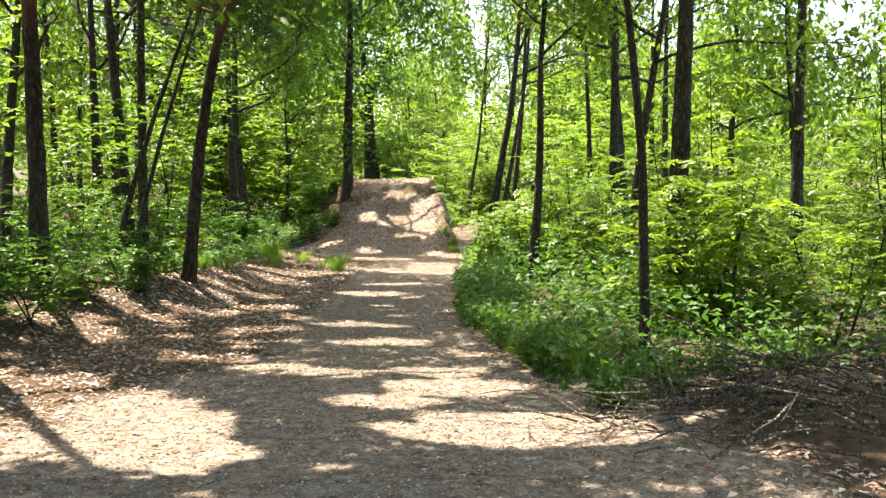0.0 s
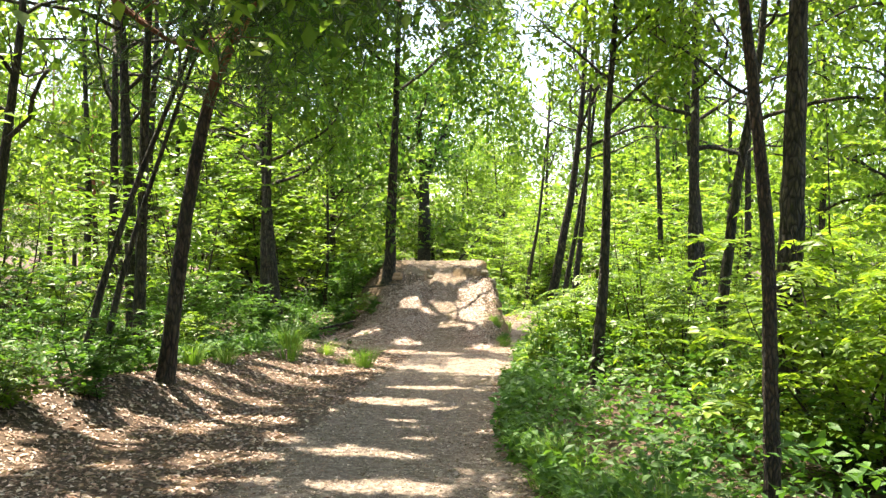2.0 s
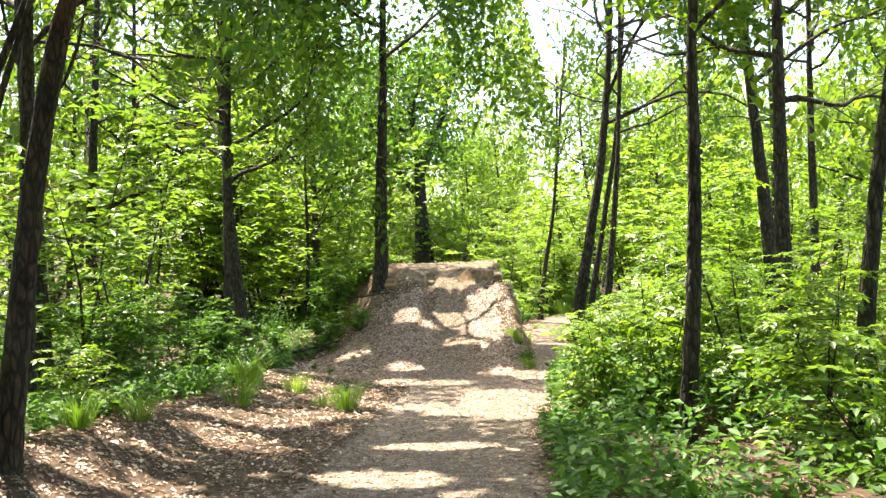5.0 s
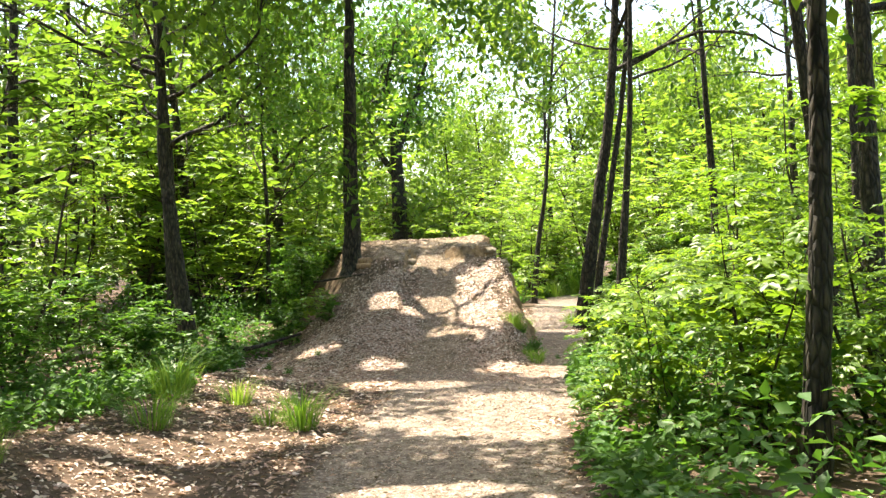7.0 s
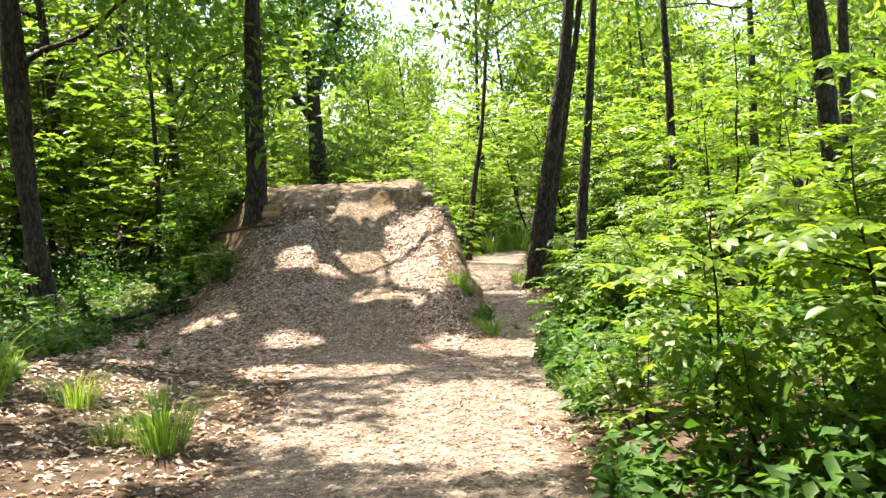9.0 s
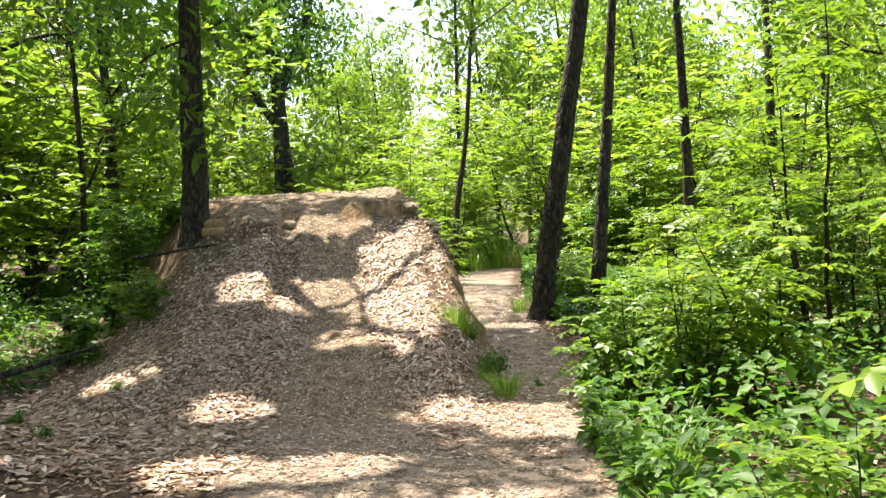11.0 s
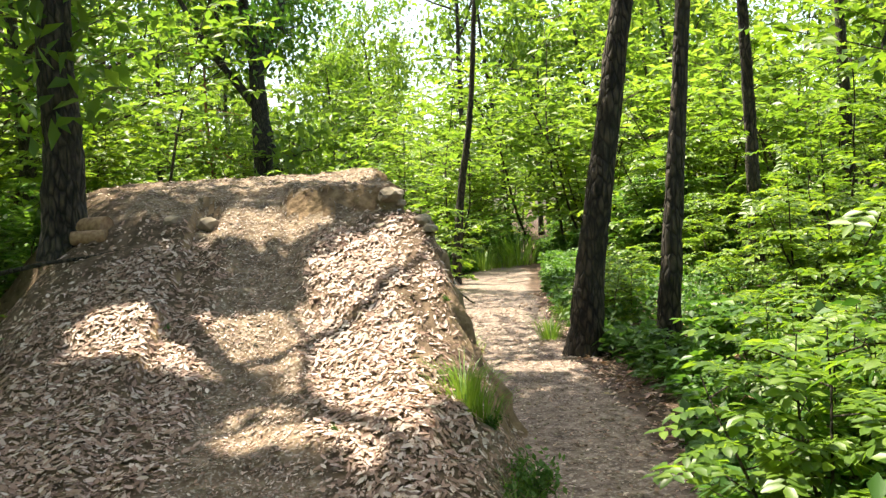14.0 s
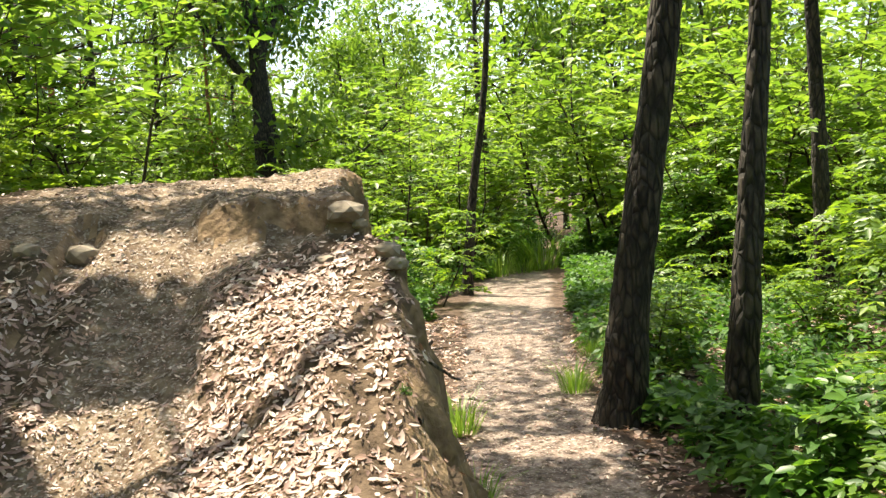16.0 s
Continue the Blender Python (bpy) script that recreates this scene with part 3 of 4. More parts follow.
# ---- trees that can be told apart ----
def stand(x, y):
    return (x, y, float(land_z(x, y)) - 0.05)


OAK, PINE = "tall dark oak trunk with furrowed bark and leafy crown", "leaning pine with scaly bark turning red above"
tree("pine_tree", PINE, stand(-3.65, 13.0), [(0, 0, 0), (0.12, 0, 1.2), (0.3, 0, 2.6), (0.52, 0.1, 3.7), (1.0, 0.2, 4.6), (1.3, 0.3, 6), (1.4, 0.3, 8)], 0.098, BARK_PINE, NEEDLES, 6500, (4.4, 8, 4.0), 0.17, 1, pine=True, limbs=13)
tree("slender_tree", "thin dark slightly crooked young tree beside the path", stand(1.75, 7.8), [(0, 0, 0), (-0.03, 0, 0.8), (-0.07, 0, 2), (-0.22, 0, 3.2), (-0.4, 0.1, 4.5), (-0.6, 0.2, 8.2)], 0.05, BARK_THIN, LEAF_FAR, 7500, (4.6, 8.2, 3.2), 0.15, 2, limbs=11, sides=10)
tree("oak_tree", OAK, stand(1.48, 15.1), [(0, 0, 0), (0.07, 0, 1), (0.12, 0, 2), (0.12, 0, 3.5), (0.2, 0, 5), (0.3, 0, 8)], 0.085, BARK_OAK, LEAF_LOCUST, 9000, (3.2, 8, 2.9), 0.12, 3)
tree("oak_tree", "thick grey oak trunk with deeply furrowed bark", stand(3.1, 12.1), [(0, 0, 0), (0.05, 0, 2), (0.1, 0, 4), (0.15, 0, 7), (0.2, 0, 11)], 0.15, BARK_OAK, LEAF_FAR, 8000, (5, 11, 3.4), 0.16, 4, sides=14)
tree("oak_tree", OAK, stand(3.17, 15.6), [(0, 0, 0), (0.08, 0, 1), (0.3, 0, 3), (0.6, 0, 5), (0.8, 0, 9)], 0.1, BARK_OAK, LEAF_LOCUST, 9000, (3.4, 9, 3.0), 0.13, 5)
tree("pine_tree", "straight dark pine trunk with dull needles above", stand(-4.8, 10.8), [(0, 0, 0), (0, 0, 2), (-0.05, 0, 4), (0, 0, 7), (0.2, 0, 10)], 0.12, BARK_PINE, NEEDLES, 9000, (4.4, 10, 4.8), 0.17, 6, pine=True, limbs=14)
tree("slender_tree", "slender grey trunk leaning far over among saplings", stand(-4.95, 13.6), [(0, 0, 0), (0.25, 0, 1), (0.7, 0, 2.4), (1.25, 0.2, 4), (1.7, 0.3, 6)], 0.055, BARK_OAK, LEAF_OAK, 5000, (4.4, 6.5, 3.0), 0.17, 7, sides=8)
tree("slender_tree", "slender grey trunk leaning far over among saplings", stand(-4.6, 13.4), [(0, 0, 0), (0.2, 0, 1), (0.55, 0, 2.2), (1.0, 0, 3.6), (1.6, 0.2, 5.6)], 0.045, BARK_OAK, LEAF_OAK, 4500, (4.2, 6, 3.0), 0.17, 8, sides=8)
tree("oak_tree", OAK, stand(-5.1, 24.0), [(0, 0, 0), (-0.15, 0, 1.2), (-0.3, 0, 3), (-0.25, 0, 5), (-0.2, 0, 9)], 0.14, BARK_OAK, LEAF_FAR, 9000, (3.4, 9.5, 4.6), 0.17, 9, limbs=12, low=60)
tree("oak_tree", OAK, stand(-5.85, 25.5), [(0, 0, 0), (0.0, 0, 3), (-0.1, 0, 5), (0, 0, 9)], 0.13, BARK_OAK, LEAF_FAR, 7000, (3, 9.5, 3.2), 0.16, 10)
tree("oak_tree", "oak trunk standing against the side of the earth mound", stand(-2.62, 25.0), [(0, 0, 0), (0.02, 0, 1.2), (0.06, 0, 3), (0.1, 0, 5), (0.15, 0, 10)], 0.155, BARK_OAK, LEAF_FAR, 25000, (4.6, 10, 5.4), 0.2, 11, limbs=18, low=420, sides=14)
tree("oak_tree", OAK, stand(1.32, 26.0), [(0, 0, 0), (0.1, 0, 0.8), (0.3, 0, 2), (0.62, 0, 4), (0.8, 0.1, 6), (0.9, 0.2, 10)], 0.145, BARK_OAK, LEAF_OAK, 34000, (4.4, 10, 6.4), 0.2, 12, limbs=20, sides=14)
tree("oak_tree", OAK, stand(1.86, 25.4), [(0, 0, 0), (0.05, 0, 0.9), (0.18, 0, 2.1), (0.34, 0, 4), (0.45, 0, 8)], 0.1, BARK_OAK, LEAF_OAK, 9000, (3.8, 8.5, 4.2), 0.18, 13)
# Added oak, hidden behind the leaning one, to shade the side path.
tree("oak_tree", OAK, stand(1.75, 27.6), [(0, 0, 0), (0.1, 0, 0.9), (0.34, 0, 2.3), (0.72, 0, 4.6), (0.9, 0.1, 6.8), (1.0, 0.2, 9.8)], 0.085, BARK_OAK, LEAF_FAR, 16000, (4.4, 9.5, 5.2), 0.19, 20)
tree("oak_tree", "broad dark oak forking high above the far bank", stand(-3.6, 44.8), [(0, 0, 0), (0.05, 0, 3), (0.0, 0, 5.6), (-0.25, 0, 7), (-0.5, 0, 10)], 0.34, BARK_OAK, LEAF_OAK, 7000, (6.4, 11, 4.8), 0.22, 14, limbs=12, gaps=False,
     forks=(([(0.0, 0, 5.5), (0.35, 0.1, 6.4), (0.85, 0.2, 7.5), (1.5, 0.3, 9.8)], 0.2), ([(0.0, 0, 4.4), (-0.55, -0.1, 5.2), (-1.3, -0.2, 6.2), (-2.3, -0.3, 8.2)], 0.15), ([(-0.9, -0.15, 5.7), (-0.95, 0, 6.6), (-1.3, 0.2, 8.6)], 0.08)))
tree("slender_tree", "slender dark trunk among saplings", stand(-4.85, 28.3), [(0, 0, 0), (0.05, 0, 2), (-0.02, 0, 4), (0.1, 0, 7)], 0.055, BARK_OAK, LEAF_OAK, 3000, (1.8, 7, 2.0), 0.15, 15, sides=8)
tree("oak_tree", OAK, stand(-10, 28), [(0, 0, 0), (0, 0, 3), (0.1, 0, 6), (0.2, 0, 10)], 0.15, BARK_OAK, LEAF_OAK, 7000, (2.5, 10, 3.4), 0.2, 16)
tree("slender_tree", "thin young tree slanting far over behind the mound", stand(-3.1, 43.6), [(0, 0, 0), (0.4, 0, 0.9), (1.7, 0, 2.3), (3.3, 0, 4.0)], 0.07, BARK_OAK, LEAF_OAK, 300, (2.4, 3.6, 0.9), 0.11, 17, limbs=4, sides=7)
tree("slender_tree", "slender dark trunk leaning behind the mound", stand(0.9, 34.2), [(0, 0, 0), (0.15, 0, 1.5), (0.45, 0, 3.2), (0.9, 0, 8.5)], 0.09, BARK_OAK, LEAF_FAR, 11000, (4.8, 8.5, 5.4), 0.21, 18, limbs=12)
tree("oak_tree", OAK, stand(2.2, 42), [(0, 0, 0), (-0.1, 0, 2), (-0.3, 0, 4), (-0.2, 0, 9)], 0.12, BARK_OAK, LEAF_FAR, 2500, (4, 9, 2.8), 0.2, 19)
# Added neighbours, several standing out of view, whose crowns shade the path.
shade = np.random.default_rng(31)
for k, (x, y) in enumerate(((-6.5, 7.5), (-7.6, 12), (-8.2, 17), (-6.6, 19.2), (-8.5, 22.5), (-6.9, 30), (-5.3, 31.8), (3.6, 19.2), (4.6, 23), (5.0, 31), (5.6, 9.5), (6.2, 16), (-5.6, 2.2), (-9.5, 4.5), (3.7, 4.0), (-3.5, 5.0), (-4.15, 7.9), (-5.5, 16.7), (-2.9, 0.4), (6.4, 26.5), (-3.2, -3.5), (2.6, -4.0), (-11, 33), (7.5, 33), (-6.4, 36.5), (-8.8, 40.5), (-7.6, 43.5))):
    lean = shade.normal(size=2) * 0.35
    tall = 9 + 2.5 * shade.random()
    spreading = -9 < x < -2.5 and y < 30 or y in (4.0, 31)
    overhang = (x, y) in ((-6.6, 19.2), (-5.5, 16.7))
    leaves = 24000 if overhang else 14000 if spreading else 9000 if x > 3 else 5000
    crown = ((4.6 if x > 3.65 or y < 3 or overhang else 3.0) + shade.random(), tall, 7.4 if overhang else 5.6 if spreading else 3.4)
    leaf = LEAF_LOCUST if x > 3 and k % 2 else LEAF_FAR if k % 3 else LEAF_OAK
    tree("oak_tree", OAK, stand(x, y), [(0, 0, 0), (0.2 * lean[0], 0.2 * lean[1], 2.5), (0.6 * lean[0], 0.6 * lean[1], 5.5), (lean[0], lean[1], tall)], 0.09 + 0.06 * shade.random(), BARK_OAK, leaf, leaves, crown, 0.15 if x > 4 else 0.22, 40 + k, limbs=16 if overhang else 13)

# ---- the wood beyond ----
far_kinds = [
    tree("oak_tree", "forest oak with slim dark trunk and light green crown", (0, 0, 0), [(0, 0, 0), (0.1, 0, 3), (0.0, 0.2, 6), (0.3, 0.2, 10)], 0.13, BARK_OAK, LEAF_FAR, 3600, (2.4, 10.5, 3.4), 0.25, 71, limbs=13, gaps=False, place=(14, 24, -0.2)),
    tree("oak_tree", "forest oak with slim dark trunk and light green crown", (0, 0, 0), [(0, 0, 0), (-0.3, 0.1, 3), (-0.4, 0.3, 6), (0.1, 0.4, 11)], 0.11, BARK_OAK, LEAF_FAR, 3600, (2.0, 11, 3.2), 0.25, 72, limbs=13, gaps=False, place=(-15, 26, -0.2)),
    tree("oak_tree", "forest oak with slim dark trunk and light green crown", (0, 0, 0), [(0, 0, 0), (0.4, 0.1, 3), (1.0, 0.3, 6), (1.3, 0.4, 9)], 0.09, BARK_OAK, LEAF_FAR, 3000, (1.6, 9, 3.0), 0.25, 73, limbs=12, gaps=False, place=(11, 39, -0.2)),
    tree("pine_tree", "forest pine with dull dark needles and bare trunk", (0, 0, 0), [(0, 0, 0), (0.1, 0, 3), (0.3, 0, 6), (0.2, 0, 11)], 0.13, BARK_PINE, NEEDLES, 750, (3.5, 11, 2.6), 0.22, 74, limbs=13, gaps=False, pine=True, place=(-13, 18, -0.1)),
]
wood = np.random.default_rng(5)


def before_fork(x, y, room=1.9):
    """The open strip between the mound and the forked oak."""
    return abs(x + 0.148 * (y - 20.3)) < room and 29 < y < 46


placed = [(14, 24), (-15, 26), (11, 39), (-13, 18)]
tries = 0
while len(placed) < 100 and tries < 6000:
    tries += 1
    y = 10 + 72 * wood.random() ** 0.8
    x = wood.uniform(-1, 1) * (9 + 0.62 * y)
    if abs(x + 0.5) < 8.5 and y < 33 or (abs(x - 0.06 * (y - 25)) < 1.2 + 0.02 * y and y < 62) or min((x - a) ** 2 + (y - b) ** 2 for a, b in placed) < 4.5:
        continue
    if before_fork(x, y, 3.2) or x > 2.5 and y < 48 and wood.random() < 0.75:
        continue
    placed.append((x, y))
    kind = far_kinds[3] if (x < -4 and wood.random() < 0.35) else far_kinds[int(wood.integers(0, 3))]
    s = 0.75 + 0.5 * wood.random()
    copy_thing(kind, Matrix.Translation((x, y, float(ground_z(x, y)) - 0.1)) @ Matrix.Rotation(wood.random() * 6.28, 4, "Z") @ Matrix.Diagonal((s, s, s, 1)))


for x, y in ((-9.6, 34.5), (-12, 40), (-7.2, 48), (-10.5, 47), (-13.5, 34), (-6.2, 55), (9.5, 30), (8.2, 42)):
    copy_thing(far_kinds[int(abs(x)) % 3], Matrix.Translation((x, y, float(ground_z(x, y)) - 0.1)) @ Matrix.Rotation(x, 4, "Z"))
for k in range(16):
    x, y = wood.uniform(-16, 16), wood.uniform(-18, 4)
    if abs(x) > 5 or y < -7:
        copy_thing(far_kinds[k % 3], Matrix.Translation((x, y, float(ground_z(x, y)) - 0.1)) @ Matrix.Rotation(k * 1.9, 4, "Z"))


def far_woods():
    """The closed wood all round, past the trees that can be told apart."""
    rng = np.random.default_rng(77)
    n = 45000
    a = rng.uniform(0, 2 * np.pi, n)
    r = 58 + 40 * rng.random(n)
    x, y = r * np.sin(a), 15 + r * np.cos(a)
    top = 10 + 4.0 * waves(x, y, 4.0, 1.0) + 1.5 * waves(x, y, 1.3, 2.0)
    z = ground_z(x, y) + top * rng.random(n) ** 0.8
    p = np.stack([x, y, z], 1)
    L = 0.85 * (0.6 + 0.7 * rng.random(n))
    v, f = leaf_arrays(p, rng.normal(size=p.shape), rng.normal(size=p.shape) * 0.7 + np.array([0, 0, 1.0]), L, L * 0.6)
    return tagged(from_arrays("far_woods", v, f, LEAF_FAR), "distant light green woodland closing the view", "woods", kind="stuff")


far_woods()

# ---- undergrowth ----
locusts = [locust_bush(1.5, 105, 201), locust_bush(2.3, 165, 202), locust_bush(1.1, 75, 203), locust_bush(2.9, 190, 204)]
near_locusts = [locust_bush(1.15, 75, 205, True), locust_bush(1.5, 100, 206, True)]
oaklings = [oak_bush(1.3, 54, 211), oak_bush(2.0, 78, 212), oak_bush(0.8, 33, 213, True), oak_bush(2.6, 96, 214, mat=LEAF_FAR)]
bushes = [low_bush(0.5, 620, 221), low_bush(0.7, 800, 222), low_bush(0.38, 420, 223)]
plants = np.random.default_rng(9)
first_used = set()


def plant(kind, x, y, s=1.0, turn=None):
    m = Matrix.Translation((x, y, float(land_z(x, y)))) @ Matrix.Rotation(plants.random() * 6.28 if turn is None else turn, 4, "Z") @ Matrix.Diagonal((s, s, s * (0.9 + 0.2 * plants.random()), 1))
    if kind.name in first_used:
        return copy_thing(kind, m)
    first_used.add(kind.name)
    kind.matrix_basis = m
    return kind


# Saplings that stand out beside the path.
for kind, x, y, s in ((locusts[1], 1.9, 17.4, 1.0), (near_locusts[1], 0.95, 16.6, 0.9), (near_locusts[1], 1.45, 15.9, 1.1), (locusts[3], 2.4, 16.2, 1.0), (near_locusts[0], 1.35, 20.9, 0.9), (near_locusts[1], 1.8, 20.4, 1.0), (near_locusts[0], 1.75, 22.3, 0.8),
                       (locusts[1], 2.9, 20.0, 1.0), (locusts[3], 3.6, 18.3, 0.9), (near_locusts[0], 0.8, 17.6, 0.7), (near_locusts[0], 1.15, 21.3, 0.95), (near_locusts[0], 1.45, 21.9, 0.8), (near_locusts[1], 1.3, 20.5, 0.8), (oaklings[2], 1.75, 24.0, 0.75), (oaklings[2], 2.2, 24.6, 0.9), (near_locusts[0], 2.0, 23.4, 0.75), (near_locusts[0], 2.5, 24.0, 0.8), (oaklings[2], 1.7, 25.1, 0.6), (near_locusts[1], 2.9, 25.0, 0.8), (locusts[2], 1.95, 27.2, 0.9), (locusts[2], 2.3, 28.4, 1.0), (oaklings[0], 2.6, 23.0, 1.0), (locusts[1], 3.0, 10.0, 1.1), (locusts[3], 4.1, 9.4, 0.8),
                       (locusts[0], 2.8, 12.9, 1.1), (locusts[2], 2.3, 11.2, 0.9), (locusts[1], 2.6, 14.6, 0.9), (oaklings[1], -4.3, 9.6, 0.8), (oaklings[0], -5.0, 9.2, 0.9), (locusts[2], -4.4, 10.9, 0.9), (oaklings[2], -3.9, 11.6, 0.9), (oaklings[0], -4.4, 12.6, 0.9),
                       (oaklings[2], -4.6, 20.3, 1.2), (oaklings[0], -5.3, 20.8, 1.0), (oaklings[0], -4.6, 21.9, 0.9), (oaklings[2], -3.6, 24.2, 1.0), (oaklings[1], -3.7, 26.2, 1.0), (oaklings[2], -2.9, 23.6, 0.8), (oaklings[1], -0.2, 32.0, 1.0), (locusts[0], 0.5, 33, 1.0), (oaklings[1], -4.6, 29.6, 1.5), (oaklings[3], -5.6, 27.4, 1.4), (oaklings[3], -6.4, 29.2, 1.7), (oaklings[3], -7.4, 31.0, 1.8), (oaklings[3], -8.3, 28.6, 1.7), (oaklings[3], -6.8, 33.2, 1.9), (oaklings[3], -9.0, 32.6, 1.9), (locusts[3], -5.2, 31.4, 1.4), (locusts[3], -7.9, 25.8, 1.4), (oaklings[3], -4.9, 34.8, 1.6), (oaklings[3], -9.8, 36, 2.0), (oaklings[3], -7.6, 37, 2.0), (oaklings[1], -4.1, 27.2, 1.2), (oaklings[2], -3.3, 26.2, 1.1), (oaklings[2], -3.6, 25.2, 1.1), (locusts[2], -3.1, 24.3, 0.7), (oaklings[2], -3.5, 23.4, 0.9), (locusts[2], -3.0, 27.0, 1.0), (oaklings[0], -3.7, 28.2, 1.0)):
    plant(kind, x, y, s)
for x, y, s in ((0.22, 22.2, 0.5), (0.28, 21.8, 0.55), (0.12, 22.6, 0.4), (1.25, 6.5, 0.8), (1.7, 6.7, 0.9), (0.95, 7.1, 0.6), (1.45, 7.2, 0.8), (2.2, 7.3, 1.0), (2.9, 7.6, 1.1), (-2.9, 21.0, 0.5), (-3.3, 21.6, 0.6), (-2.7, 22.0, 0.4), (-1.65, 23.75, 0.16), (-0.62, 22.45, 0.17), (-0.3, 22.9, 0.14), (0.0, 23.6, 0.2), (-2.36, 20.08, 0.22), (-3.2, 18.1, 0.2), (0.55, 21.9, 0.3), (0.2, 22.35, 0.45)):
    plant(bushes[2 if s < 0.7 else 0], x, y, s)
# Bushes close the view where the side path turns away.
for k in range(14):
    plant((bushes[1], oaklings[2], bushes[0], locusts[2], oaklings[0])[k % 5], 1.0 + 4.2 * plants.random(), 37.6 + 4.5 * plants.random(), 0.9 + 0.4 * plants.random())
spots, tries = [], 0
while len(spots) < 350 and tries < 12000:
    tries += 1
    y = -1 + 53 * plants.random() ** 0.8
    side_left = plants.random() < 0.5
    far = plants.random() ** 1.3 * (7 + 0.3 * y)
    x = float(left_edge(y)) - 0.55 - far if side_left else float(right_edge(y)) + 0.75 + far
    if side_left and 22 < y < 31 and x > -3.6 or before_fork(x, y):
        continue
    if y < 8.5 and not side_left and far < 1.7 or any((x - a) ** 2 + (y - b) ** 2 < 0.22 + 0.008 * y for a, b in spots):
        continue
    spots.append((x, y))
    tall = plants.random()
    if side_left and -5.6 < x < -3.4 and 19 < y < 23.6:
        plant((oaklings[2], oaklings[2], oaklings[0], bushes[0])[int(plants.integers(0, 4))], x, y, 0.7)
        continue
    if not side_left and y < 15.5 and far < 1.0:
        kind = bushes[int(plants.integers(0, 3))]
    elif far < 0.6:
        kind = bushes[int(plants.integers(0, 3))] if tall < 0.6 else (oaklings[2], locusts[2])[int(plants.integers(0, 2))]
    elif side_left:
        kind = (oaklings + bushes[:2] + [locusts[1], oaklings[1]])[int(plants.integers(0, 8))]
    else:
        kind = (locusts + [locusts[1], locusts[0], locusts[2] if y < 24 else oaklings[3], bushes[1]])[int(plants.integers(0, 8))]
    plant(kind, x, y, 0.8 + 0.45 * plants.random())
for k in range(90):
    x, y = plants.uniform(-9, 9), plants.uniform(31, 56)
    if abs(x - np.interp(y, (33, 38, 60), (1.4, 2.3, 7))) > (1.9 if y < 37 else 0.9) and not before_fork(x, y):
        plant((oaklings[1], oaklings[3], locusts[1], oaklings[3])[k % 4], x, y, 1.1 + 0.6 * plants.random())


def undergrowth():
    """Small plants and seedlings that cover the forest floor on both sides."""
    rng = np.random.default_rng(55)
    n = 210000
    y = -7 + 52 * rng.random(n) ** 0.8
    left = rng.random(n) < 0.45
    far = rng.random(n) ** 2.2 * 10
    ragged = 0.35 * (1 + waves(0 * y, y, 0.35, 3.0)) * (rng.random(n) + 0.3)
    x = np.where(left, left_edge(y) - 0.25 - ragged - far, right_edge(y) + 0.02 + 0.6 * ragged + far)
    keep = (waves(x, y, 0.5, 6.0) > -0.35) & ~(left & (y > 21) & (y < 31) & (x > -3.6))
    keep &= ~((y < 7.4) & ~left & (far < 2.2))
    x, y = x[keep], y[keep]
    high = 0.24 + 0.3 * smooth(0.2, 0.9, x - right_edge(y)) * (1 - smooth(20, 23, y))
    z = land_z(x, y) + 0.03 + high * rng.random(len(x)) ** 1.5 * (1 + 0.6 * waves(x, y, 0.9, 1.0))
    p = np.stack([x, y, z], 1)
    L = 0.09 * (0.6 + 0.8 * rng.random(len(x)))
    v, f = leaf_arrays(p, rng.normal(size=p.shape) * np.array([1, 1, 0.4]), rng.normal(size=p.shape) * 0.35 + np.array([0, 0, 1.0]), L, L * 0.55)
    return tagged(from_arrays("undergrowth", v, f, LEAF_BUSH), "low green seedlings covering the forest floor", "undergrowth", kind="stuff")


undergrowth()


